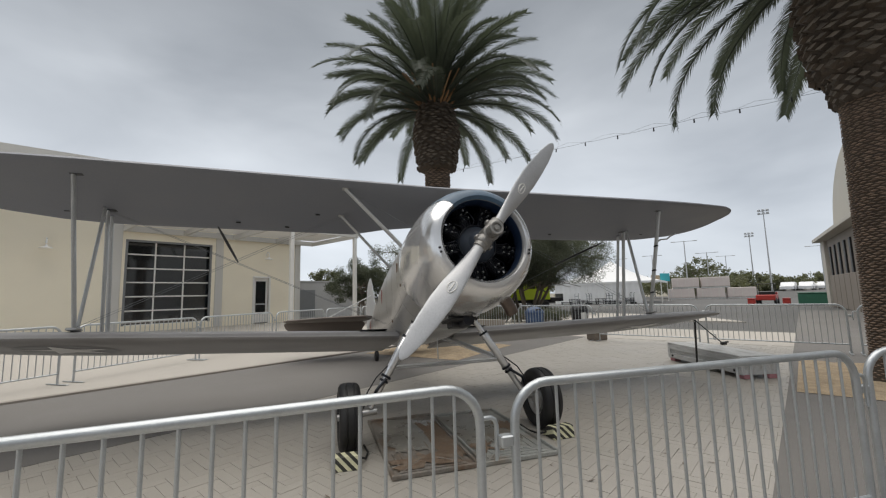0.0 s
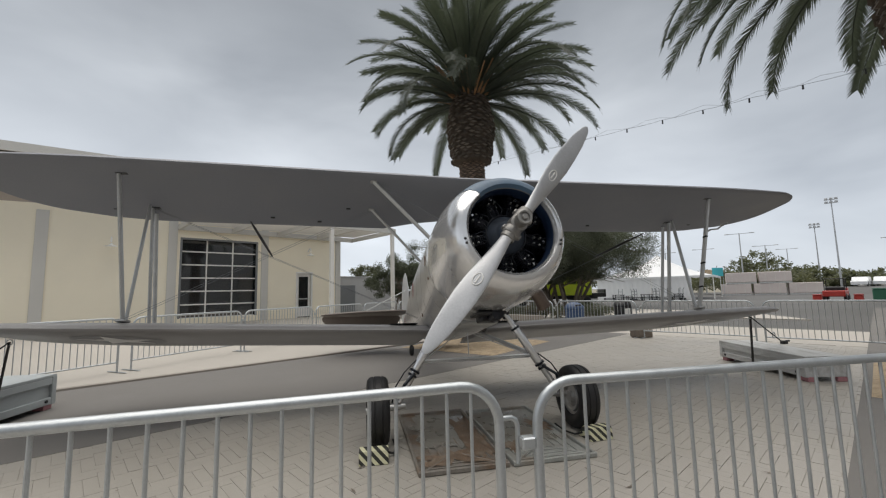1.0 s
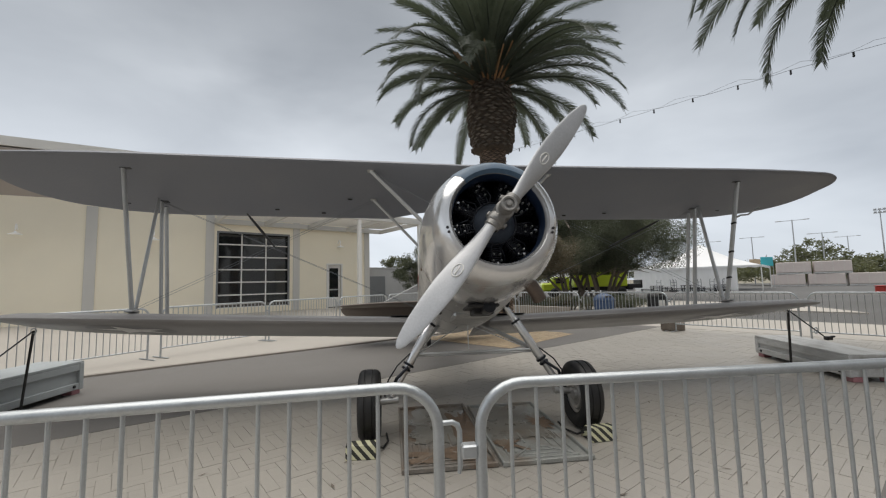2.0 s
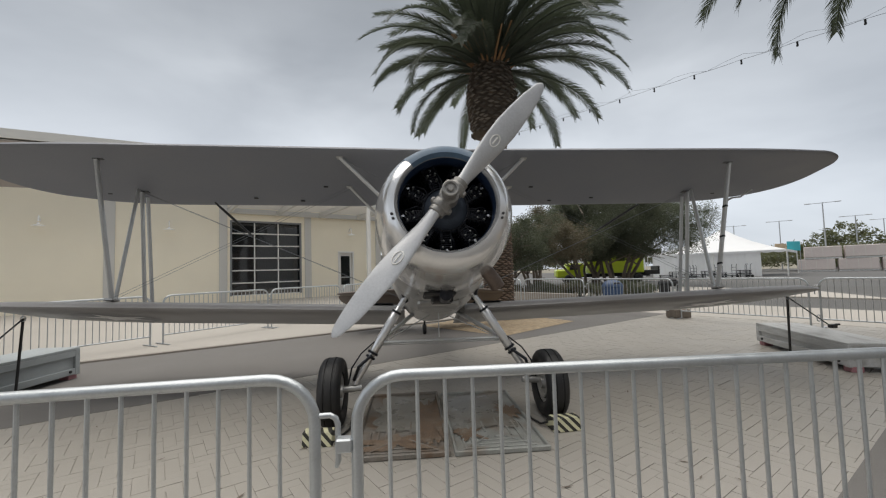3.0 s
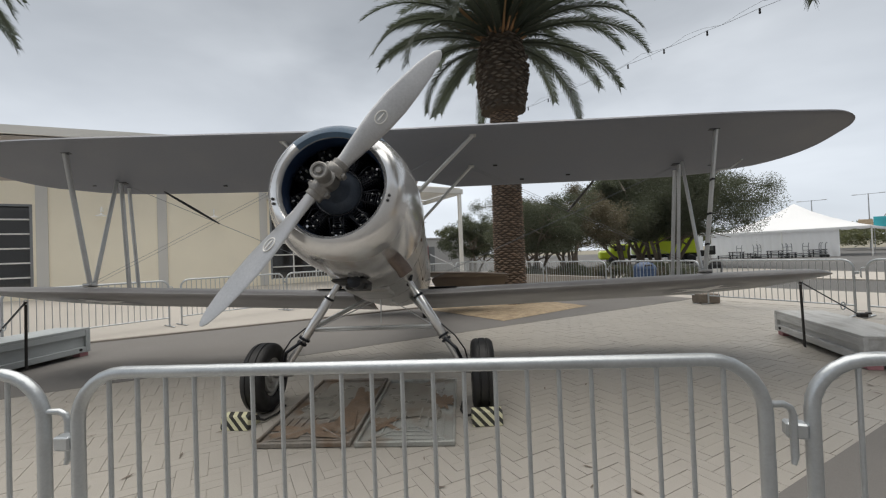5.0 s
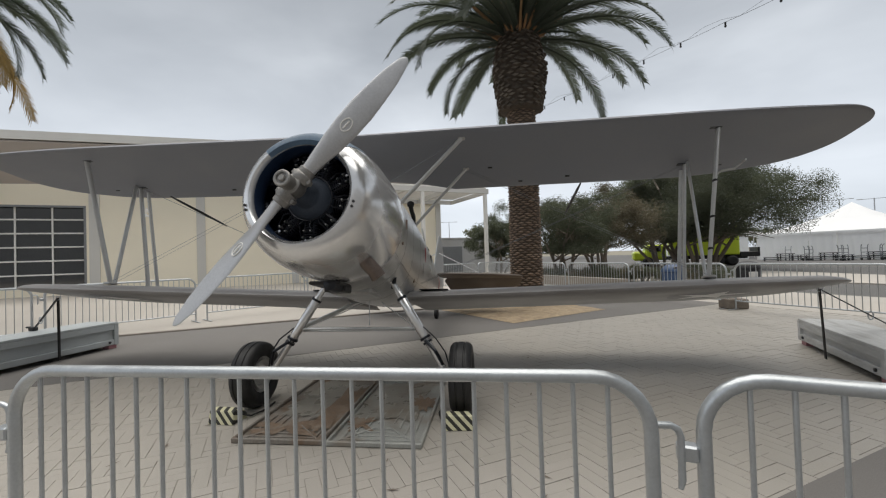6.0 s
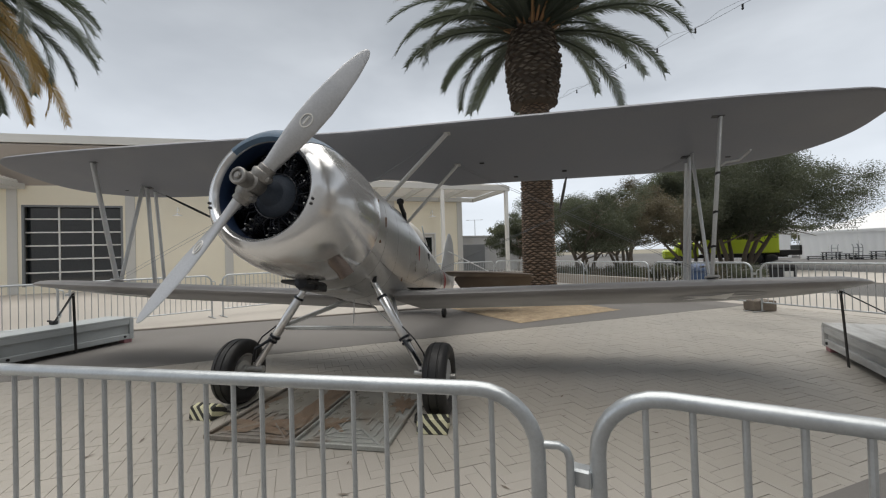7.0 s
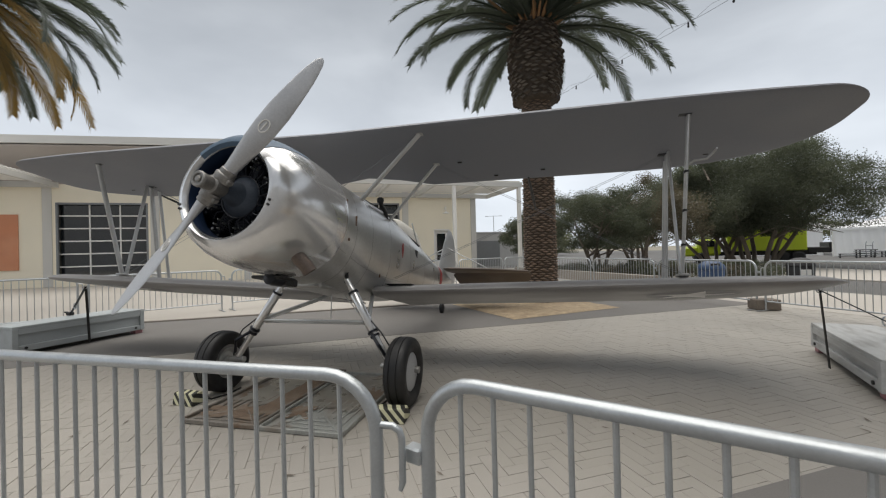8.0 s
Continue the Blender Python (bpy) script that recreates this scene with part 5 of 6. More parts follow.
def stub_ring(bm, ends, z, r, count, h, out, turn):
    """A ring of cut frond stubs: diamond blocks with pale flat ends."""
    for i in range(count):
        a = 2 * math.pi * (i + turn) / count + random.uniform(-0.10, 0.10)
        da = math.pi / count * 0.97
        o = out * (0.6 + 0.8 * random.random())
        dz = random.uniform(-0.35, 0.35) * h
        P = lambda ang, rr, zz: (rr * math.cos(ang), rr * math.sin(ang), zz + dz)
        base = [bm.verts.new(P(*q)) for q in ((a - da, r * 0.98, z), (a, r * 0.98, z - h), (a + da, r * 0.98, z), (a, r * 0.98, z + h))]
        tip = [P(a - da * 0.72, r + o, z + h * 0.20), P(a, r + o * 1.1, z - h * 0.35), P(a + da * 0.72, r + o, z + h * 0.20), P(a, r + o * 0.75, z + h * 0.62)]
        tv_ = [bm.verts.new(q) for q in tip]
        for k in range(4):
            bm.faces.new((base[k], base[(k + 1) % 4], tv_[(k + 1) % 4], tv_[k]))
        ends.faces.new([ends.verts.new(q) for q in tip])


def palm(x, y, base_r, top_r, neck_z, bulge_r, crown_z, reach, seed, label, count=62, dry_low=0, low_elev=-4, skirt=0.0, scars=13, knob=0.036):
    random.seed(seed)
    p = thing("palm_tree", label, "palm tree", "date palms", at=pose(x, y, 0))
    bm = bmesh.new()
    prof = [(base_r * 1.08, 0.0), (base_r * 0.99, 0.3)] + [(0.962 * (base_r + (top_r - base_r) * f), 0.3 + (neck_z - 0.3) * f) for f in np.linspace(0.1, 1, 8)]
    lathe(prof, 30, "Z", bm)
    trunk = part("trunk", bm, BOOT, p, "dark fibrous trunk under its leaf scars")
    bm = bmesh.new()
    row, z = 0, 0.05
    while z < neck_z:
        f = z / neck_z
        scale_ring(bm, z, (base_r + (top_r - base_r) * f) * (1 + 0.07 * max(0.0, 1 - z / 0.3)), scars, 0.80 / scars, knob if f < 0.75 else knob * 0.55, 0.5 * (row % 2) + random.uniform(-0.12, 0.12))
        z += 0.80 / scars
        row += 1
    part("bark", bm, TRUNK, trunk, "brown bark of interlocking leaf scars")
    random.seed(seed)
    for _ in range(19 * math.ceil((neck_z - 0.05) / 0.062)):
        random.random()
    bm = bmesh.new()
    foot = neck_z + skirt
    k = (crown_z - foot) / 2.4
    bp = [(top_r * 0.95, neck_z - 0.03)]
    if skirt:
        bp += [(top_r * 1.15, neck_z + 0.02), (top_r * 1.25, foot - 0.05)]
    bp += [(bulge_r * 0.84, foot + 0.03), (bulge_r * 0.90, foot + 0.40 * k), (bulge_r, foot + 1.05 * k), (bulge_r * 0.97, foot + 1.30 * k), (bulge_r * 0.80, foot + 1.80 * k), (bulge_r * 0.55, crown_z)]
    lathe(bp, 28, "Z", bm, close=True)
    ends = bmesh.new()
    z, row = neck_z + 0.06, 0
    while z < crown_z - 0.35:
        rr = np.interp(z, [q[1] for q in bp], [q[0] for q in bp])
        stub_ring(bm, ends, z, float(rr), 15, 0.085, 0.045 + 0.05 * (z - neck_z) / (crown_z - neck_z), 0.5 * (row % 2))
        z += 0.082
        row += 1
    collar = part("boot_collar", bm, BOOT, p, "rough bulging collar of cut frond stubs")
    part("stub_face", ends, BOOT_END, collar, "pale cut ends of old fronds")
    gold = math.pi * (3 - math.sqrt(5))
    for i in range(count):
        f = (i + 0.5) / count
        elev = radians(84) - f ** 0.9 * radians(84 - low_elev) + random.uniform(-0.10, 0.10)
        az = i * gold + random.uniform(-0.2, 0.2)
        ln = reach * (0.86 + 0.24 * random.random()) * (1.0 if f > 0.15 else 0.9)
        droop = 0.55 + 0.75 * math.cos(elev) + random.uniform(-0.1, 0.2)
        dry = i >= count - dry_low
        o = new("frond", frond_for(ln, droop, i, dry))
        o.parent = p
        rr = bulge_r * 0.45 * (0.4 + f)
        root = Matrix.Translation((rr * math.cos(az), rr * math.sin(az), crown_z - 0.45 * f))
        o.matrix_basis = root @ Matrix.Rotation(az, 4, "Z") @ Matrix.Rotation(-elev, 4, "Y") @ Matrix.Rotation(random.uniform(-0.35, 0.35), 4, "X")
    stalk = finish(sweep(bmesh.new(), [Vector((0, 0, 0)), Vector((0.6, 0, 0)), Vector((1.3, 0, -0.08))], [0.04, 0.032, 0.02], 5), "stalk_base", STALK, True)
    for i in range(44):
        o = new("stalk_base", stalk)
        o.parent = p
        q = Vector((math.cos(i * gold), math.sin(i * gold), 0)) * bulge_r * 0.5 + Vector((0, 0, crown_z - 0.5))
        o.matrix_basis = Matrix.Translation(q) @ Matrix.Rotation(i * gold, 4, "Z") @ Matrix.Rotation(-radians(25 + 45 * random.random()), 4, "Y")
    return p


palm(2.24, 6.85, 0.44, 0.385, 5.36, 0.69, 7.80, 3.66, 3, "tall date palm with a dense green crown in a bark bed", 78, 0, 4)
palm(7.0, -1.15, 0.43, 0.375, 4.36, 0.74, 7.60, 3.6, 5, "thick date palm with hanging fronds near the barriers", 76, 0, -10, 0.50, 21, 0.016)
palm(-12.3, 2.6, 0.44, 0.38, 6.7, 0.70, 9.1, 3.95, 9, "date palm with yellowing lower fronds beside the dark strip", 96, 9, -27)


def bed(u, v, turn, w, d):
    bm = bmesh.new()
    n = 26
    P = SITE @ pose(u, v, 0.010, 0, 0, turn)
    grid = [[bm.verts.new(P @ Vector((w * i / n, d * j / n, (0.03 + 0.022 * noise.noise(Vector((i * 0.7, j * 0.7, u)))) * (0 < i < n and 0 < j < n)))) for j in range(n + 1)] for i in range(n + 1)]
    for i in range(n):
        for j in range(n):
            bm.faces.new((grid[i][j], grid[i + 1][j], grid[i + 1][j + 1], grid[i][j + 1]))
    solo("planting_bed", bm, MULCH, "square bed of tan bark mulch round a palm", "planting bed", "structure")


bed(3.50, 2.50, 8, 3.0, 2.85)
bed(3.9, -6.5, 0, 3.2, 3.2)
bed(-9.7, 3.7, 0, 3.6, 1.9)


# ---- string of lamps between the palms ----
PALM_A, PALM_B = Vector((2.24, 6.85, 0)), Vector((7.0, -1.15, 0))
ALONG = (PALM_B - PALM_A).normalized()
garland = thing("string_lights", "black cable with small hanging bulbs between palms", "string lights")


def on_cable(k):
    """A point of the cable, k metres from the first palm's middle, which dips a little between the bulbs."""
    f = ((k - 0.305) / 0.735) % 1.0
    return PALM_A + ALONG * k + Vector((0, 0, 5.24 - 0.0586 * k - 0.05 * f * (1 - f)))


line = [on_cable(0.40 + 8.5 * i / 92) for i in range(93)]
part("cable", sweep(bmesh.new(), line, 0.0030, 6), DARK, garland, "", True)
part("cable", sweep(bmesh.new(), [p + Vector((0, 0, 0.05 + 0.05 * math.sin(i * 1.9))) for i, p in enumerate(line[::3])], 0.0020, 5), DARK, garland, "thin support wire", True)
bulb = lathe([(0.0, 0.0), (0.022, -0.005), (0.022, -0.07), (0.012, -0.075), (0.024, -0.09), (0.028, -0.11), (0.018, -0.135), (0.0, -0.14)], 12, "Z")
bulb_mesh = finish(bulb, "bulb", DARK, True)
for i in range(1, 12):
    o = new("bulb", bulb_mesh)
    o.parent = garland
    o.location = on_cable(0.305 + 0.735 * i)
    o.scale = (0.62, 0.62, 0.62)


# ---- olive trees and shrubs ----
def leafy(name, x, y, height, spread, trunks, leaves, leaf, seed, material, label, category, low=0.28, stem=0.25):
    rng = random.Random(seed)
    tr = thing(name, label, category, "trees behind the barriers", at=pose(x, y, 0))
    clumps = []
    bm = bmesh.new()
    for k in range(trunks):
        a = 2 * math.pi * k / trunks + rng.uniform(-0.4, 0.4)
        lean = rng.uniform(0.15, 0.5)
        base = Vector((stem * math.cos(a), stem * math.sin(a), 0))
        pts, p, d = [base], base.copy(), Vector((math.cos(a) * lean, math.sin(a) * lean, 1)).normalized()
        for i in range(7):
            d = (d + Vector((rng.uniform(-0.25, 0.25), rng.uniform(-0.25, 0.25), 0.05))).normalized()
            p = p + d * height * 0.105
            pts.append(p.copy())
        r0 = 0.05 * height / 4 + 0.04
        sweep(bm, pts, [r0 * (1 - 0.75 * i / 7) for i in range(8)], 7)
        for j in range(6):
            q = pts[rng.randint(2, 7)]
            e = Vector((rng.uniform(-1, 1), rng.uniform(-1, 1), rng.uniform(0.0, 0.7))).normalized()
            tip = q + Vector((e.x * spread * 0.42, e.y * spread * 0.42, e.z * height * 0.25))
            mid = q.lerp(tip, 0.5) + Vector((0, 0, 0.08 * height))
            sweep(bm, [q, mid, tip], [r0 * 0.45, r0 * 0.3, r0 * 0.1], 5)
            clumps.append(tip)
            clumps.append(mid)
    part("trunk", bm, BARK, tr, "grey-brown branching stems", True)
    for i in range(int(26 * spread / 4)):
        a, r = rng.uniform(0, 2 * math.pi), math.sqrt(rng.random()) * spread * 0.5
        zt = low + (1 - low) * (1 - (r / (spread * 0.5)) ** 2 * 0.5) * rng.uniform(0.35, 1.0)
        clumps.append(Vector((r * math.cos(a), r * math.sin(a), height * min(zt, 0.97))))
    gen = np.random.default_rng(seed)
    per = leaves // len(clumps)
    centre = np.repeat(np.array([tuple(c) for c in clumps]), per, axis=0)
    rad = np.repeat(gen.uniform(0.34, 0.66, len(clumps)) * spread / 5, per)
    count = len(centre)
    way = gen.normal(size=(count, 3)) * (1, 1, 0.8)
    way /= np.linalg.norm(way, axis=1)[:, None]
    q = centre + way * (rad * gen.random(count) ** 0.6)[:, None]
    q = q[q[:, 2] > height * low * 0.85]
    count = len(q)
    d = gen.uniform((-1, -1, -0.7), (1, 1, 0.8), (count, 3))
    d /= np.linalg.norm(d, axis=1)[:, None]
    sd = np.cross(d, gen.normal(size=(count, 3)))
    sd /= np.linalg.norm(sd, axis=1)[:, None]
    L = (leaf * gen.uniform(0.7, 1.35, count))[:, None]
    quad = np.stack([q, q + d * L * 0.5 + sd * L * 0.2, q + d * L, q + d * L * 0.5 - sd * L * 0.2], 1).reshape(-1, 3)
    me = bpy.data.meshes.new("crown")
    me.from_pydata(quad.tolist(), [], np.arange(4 * count).reshape(-1, 4).tolist())
    me.materials.append(material)
    o = new("crown", me)
    o.parent = tr
    tagged(o, "uneven crown of small leaves", kind="stuff")
    return tr


OL = "multi-stemmed olive tree with a dark grey-green crown"
leafy("olive_tree", 15.2, 25.2, 8.3, 10.2, 8, 330000, 0.094, 1, OLIVE_LEAF, OL, "tree", 0.30, 0.9)
leafy("olive_tree", 13.4, 26.0, 6.9, 6.2, 6, 100000, 0.12, 2, OLIVE_LEAF, OL, "tree", 0.32, 0.6)
leafy("olive_tree", 4.9, 17.2, 4.7, 5.4, 6, 100000, 0.072, 3, OLIVE_LEAF, OL, "tree", 0.34)
leafy("olive_tree", 7.6, 20.5, 5.3, 6.0, 6, 70000, 0.095, 4, OLIVE_BROWN, OL, "tree", 0.36)
leafy("olive_tree", 1.8, 24.5, 4.4, 4.4, 4, 36000, 0.11, 5, OLIVE_LEAF, OL, "tree", 0.3)
leafy("shrub", -0.5, 44.0, 5.2, 4.5, 3, 7000, 0.24, 6, BUSH_LEAF, "yellowish-green conical shrub behind a grey wall", "shrub", 0.1)
for k in range(13):
    f = k / 12
    q = S(10.9 + 4.8 * f + 0.2 * (k % 2), 12.4 - 6.4 * f)
    leafy("low_shrub", q.x, q.y, 0.62 + 0.08 * (k % 3), 1.7, 3, 8000, 0.05, 40 + k, OLIVE_BROWN if k % 3 == 1 else OLIVE_LEAF, "low dark shrub in the planting strip under the olive trees", "shrub", 0.12, 0.1)
rng = random.Random(8)
for az, dist, h, w in ((38, 95, 4, 9), (42, 100, 4.4, 10), (46.5, 84, 4.0, 11), (50.5, 86, 3.9, 11), (49.9, 102, 8.2, 10), (52.0, 104, 4.2, 8), (54.3, 110, 5.6, 8), (57.5, 95, 3.4, 7), (60, 120, 4.4, 8), (63, 130, 5, 9), (-12, 85, 6, 12), (2, 90, 6, 12), (12, 95, 6, 12), (22, 100, 6, 12), (30, 95, 6, 10)):
    leafy("far_tree", -0.5 + dist * math.sin(radians(az)), -4.7 + dist * math.cos(radians(az)), h, w, 2, 3600, 0.55, int(dist + az), BUSH_LEAF, "distant shaggy green tree beyond the parking lot", "tree", 0.12)


# ---- things beyond the barriers ----
def bearing(az, dist, z=0.0, x0=-0.03, y0=-4.6):
    return Vector((x0 + dist * math.sin(radians(az)), y0 + dist * math.cos(radians(az)), z))


# low planter wall and two litter barrels
sheet("planter_wall", 10.4, 10.7, 5.9, 16.0, 0.42, KERB, "low concrete planter wall under the olive trees", "wall", 0.5)


def litter_barrel(x, y, paint, label, lid, panel):
    b = thing("barrel", label, "barrel", "litter barrels", at=Matrix.Translation((x, y, -0.06)))
    part("barrel_body", lathe([(0.0, 0.0), (0.33, 0.0), (0.35, 0.05), (0.375, 0.30), (0.385, 0.34), (0.375, 0.38), (0.39, 0.66), (0.375, 0.68), (0.0, 0.68)], 28, "Z"), paint, b, "", True)
    part("barrel_lid", lathe([(0.395, 0.66), (0.41, 0.68), (0.405, 0.72), (0.37, 0.80), (0.27, 0.90), (0.13, 0.955), (0.0, 0.965)], 28, "Z"), paint, b, lid, True)
    part("barrel_flap", boxes(((0, -0.335, 0.80), (0.26, 0.05, 0.13)), bevel=0.012), DARK, b, "dark opening under the lid")
    if panel:
        part("notice", boxes(((-0.05, -0.40, 0.40), (0.30, 0.02, 0.34)), bevel=0.006), WHITE, b, "pale notice on the front")


litter_barrel(7.74, 10.9, BARREL, "dark blue plastic barrel behind the barriers", "domed blue lid", False)
litter_barrel(10.83, 12.0, DARK, "black plastic barrel with a pale notice", "domed black lid", True)
# dark weight blocks standing at the barrier feet
for p in (RJ + Vector((0.15, 0.05)), RJ + VD * 2.78 + Vector((0.2, 0.1))):
    solo("weight_block", boxes(((p.x, p.y, 0.12), (0.46, 0.40, 0.22)), ((p.x, p.y, 0.006), (0.62, 0.10, 0.012)), bevel=0.015), BARK, "dark brown weight block by the barrier feet", "weight")

# lime lorry
T = Matrix.Translation(bearing(23.5, 40, -0.06, 2.33, -4.36)) @ pose(0, 0, 0, 0, 0, -14)
lorry = thing("lorry", "lime green box lorry parked beyond the trees", "lorry", at=T)
part("cargo_box", boxes(((0.6, 0, 2.05), (4.8, 2.3, 2.3)), bevel=0.06), LIME, lorry)
part("cab", boxes(((-3.0, 0, 1.25), (1.6, 2.1, 1.3)), ((-4.2, 0, 0.95), (1.1, 2.0, 0.8)), bevel=0.15), LIME, lorry)
part("side_window", boxes(((-3.05, -1.06, 1.55), (0.9, 0.03, 0.5)), bevel=0.01), GLASS, lorry)
part("chassis", boxes(((-0.1, 0, 0.72), (7.4, 1.6, 0.3)), bevel=0.03), DARK, lorry)
part("tail_lift", boxes(((3.7, 0, 0.9), (1.3, 2.0, 0.4)), ((4.3, 0, 1.1), (0.15, 2.0, 0.7)), bevel=0.03), DARK, lorry)
for wx in (-3.6, 1.6, 2.5):
    part("wheel", lathe([(0.0, -1.15), (0.3, -1.15), (0.42, -1.05), (0.42, 1.05), (0.3, 1.15), (0.0, 1.15)], 20, "Y", m=Matrix.Translation((wx, 0, 0.44))), RUBBER, lorry, "", True)


# white event tent
def tent(at, w, d, eave, peak, label):
    t = thing("event_tent", label, "tent", "event tents", at=at)
    bm = bmesh.new()
    n = 10
    grid = []
    for i in range(n + 1):
        row = []
        for j in range(n + 1):
            a, b = i / n * 2 - 1, j / n * 2 - 1
            f = 1 - max(abs(a), abs(b))
            row.append(bm.verts.new((a * w / 2, b * d / 2, eave + (peak - eave) * (0.62 * f + 0.38 * f ** 3))))
        grid.append(row)
    for i in range(n):
        for j in range(n):
            bm.faces.new((grid[i][j], grid[i + 1][j], grid[i + 1][j + 1], grid[i][j + 1]))
    part("roof", bm, TENT, t, "white peaked vinyl roof", True)
    for k in range(6):
        x = -w / 2 + w * (k + 0.5) / 6
        bm = bmesh.new()
        cols = [[bm.verts.new((x + w / 6 * (i / 16 - 0.5), -d / 2 + 0.08 + 0.07 * math.sin(i * 1.3 + k + z * (0.9 + 0.5 * math.sin(k * 2.1))) * (1.15 - z / eave), z)) for z in np.linspace(0.0, eave + 0.02, 7)] for i in range(17)]
        for a, b in zip(cols, cols[1:]):
            for q in range(6):
                bm.faces.new((a[q], b[q], b[q + 1], a[q + 1]))
        if k < 5:
            part("side_curtain", bm, TENT, t, "", True)
        else:
            bm.free()
    for ax, ln, off in (("x", w, -d / 2), ("y", d, w / 2)):
        m = 72
        bm = bmesh.new()
        rows = [[], []]
        for i in range(m + 1):
            q = -ln / 2 + ln * i / m
            hem = eave - 0.20 - 0.09 * abs(math.sin(math.pi * i / 6))
            for row, z in zip(rows, (eave + 0.01, hem)):
                row.append(bm.verts.new((q, off - 0.06, z) if ax == "x" else (off + 0.06, q, z)))
        for i in range(m):
            bm.faces.new((rows[0][i], rows[0][i + 1], rows[1][i + 1], rows[1][i]))
        bmesh.ops.solidify(bm, geom=bm.faces[:], thickness=0.012)
        part("valance", bm, TENT, t, "scalloped white valance")
    for sx in (-1, 0, 1):
        for sy in (-1, 1):
            part("pole", tube((sx * w / 2, sy * d / 2, 0), (sx * w / 2, sy * d / 2, eave), 0.05, 8), WHITE, t, "", True)
    return t


tent(Matrix.Translation(bearing(39.1, 60, -0.06, 0.3, -4.6)) @ pose(0, 0, 0, 0, 0, -50), 12.8, 10.8, 2.75, 5.75, "large white peaked event tent with side curtains")
tent(Matrix.Translation(bearing(26.5, 66, -0.06, 0.6, -4.57)) @ pose(0, 0, 0, 0, 0, -22), 12, 10, 3.0, 5.4, "white event tent partly hidden by olive trees")


def hand_truck(at):
    t = thing("hand_truck", "steel hand truck standing by the tent", "hand truck", "hand trucks", at=at)
    for sx in (-0.22, 0.22):
        part("upright", sweep(bmesh.new(), [(sx, 0.05, 0.1), (sx, 0.0, 0.9), (sx, 0.03, 1.25), (sx, 0.14, 1.38)], 0.028, 8), POLE, t, "", True)
        part("wheel", lathe([(0.0, -0.04), (0.11, -0.04), (0.135, 0.0), (0.11, 0.04), (0.0, 0.04)], 16, "X", m=Matrix.Translation((sx * 1.25, 0.14, 0.135))), RUBBER, t, "", True)
    for z in (0.35, 0.7, 1.05):
        part("crossbar", boxes(((0, 0.02, z), (0.42, 0.03, 0.05)), bevel=0.008), POLE, t)
    part("toe_plate", boxes(((0, -0.16, 0.03), (0.48, 0.36, 0.02)), bevel=0.004), POLE, t)
    return t


def dolly_stack(at, n):
    t = thing("dolly_stack", "stack of dark flat dollies by the tent", "dolly", "stacked dollies", at=at)
    for k in range(n):
        part("deck", boxes(((0.05 * math.sin(k * 2.7), 0.04 * math.cos(k * 1.9), 0.19 + 0.16 * k), (1.25, 0.75, 0.07)), bevel=0.02), DARK if k % 2 else POLE, t)
        for sx, sy in ((-0.5, -0.28), (-0.5, 0.28), (0.5, -0.28), (0.5, 0.28)):
            part("castor", boxes(((sx, sy, 0.078 + 0.16 * k), (0.10, 0.07, 0.15)), bevel=0.02), RUBBER, t)
    return t


for k in range(8):
    dolly_stack(Matrix.Translation(bearing(33.2 + 1.12 * k, 51.0 + 0.7 * (k * 2 % 5), -0.06)) @ pose(0, 0, 0, 0, 0, -30 + 23 * (k % 3)), 2 + k * 5 % 3)
for az in (34.6, 36.1, 36.4, 38.6, 38.9, 40.2, 41.3, 41.7):
    hand_truck(Matrix.Translation(bearing(az, 51.6, -0.06)) @ pose(0, 0, 0, 0, 0, 40 * az))
flag = thing("teal_banner", "teal banner stand beside the tent", "banner", at=Matrix.Translation(bearing(45.5, 63, -0.06, 0.0, -4.7)))
part("banner_cloth", boxes(((0, 0, 3.3), (1.7, 0.06, 1.1)), bevel=0.02), TEAL, flag)
part("banner_side", boxes(((-1.65, 0, 3.2), (1.5, 0.05, 0.8)), bevel=0.02), MULCH, flag, "faded yellow banner half")
for s in (-0.8, 0.8):
    part("banner_pole", tube((s, 0, 0), (s, 0, 3.8), 0.03, 8), POLE_FAR, flag, "", True)

# wrapped pallets in two rows
stack = thing("wrapped_pallet", "pinkish plastic-wrapped pallet load stacked in a row", "pallet", "wrapped pallets")
part("load", boxes(((0, 0, 0.95), (3.7, 1.6, 1.45)), bevel=0.06), WRAP, stack)
part("pallet_base", boxes(((0, 0, 0.10), (3.7, 1.6, 0.18)), bevel=0.01), WEATHERED, stack)
for k in range(3):
    part("strap", boxes(((-1.1 + 1.1 * k, 0, 0.95), (0.05, 1.62, 1.465)), bevel=0.005), CANVAS, stack)
P0 = bearing(47.2, 75, -0.06, 0.0, -4.7)
PD = Vector((math.cos(radians(-45)), math.sin(radians(-45)), 0))
stack.matrix_basis = Matrix.Translation(P0) @ pose(0, 0, 0, 0, 0, -45)
for k, lev in ((1, 0), (2, 0), (0, 1), (1, 1)):
    q = P0 + PD * (4.0 * k + 0.7 * lev) + Vector((0, 0, 1.69 * lev))
    copy_thing(stack, Matrix.Translation(q) @ pose(0, 0, 0, 0, 0, -45 + 2 * lev))


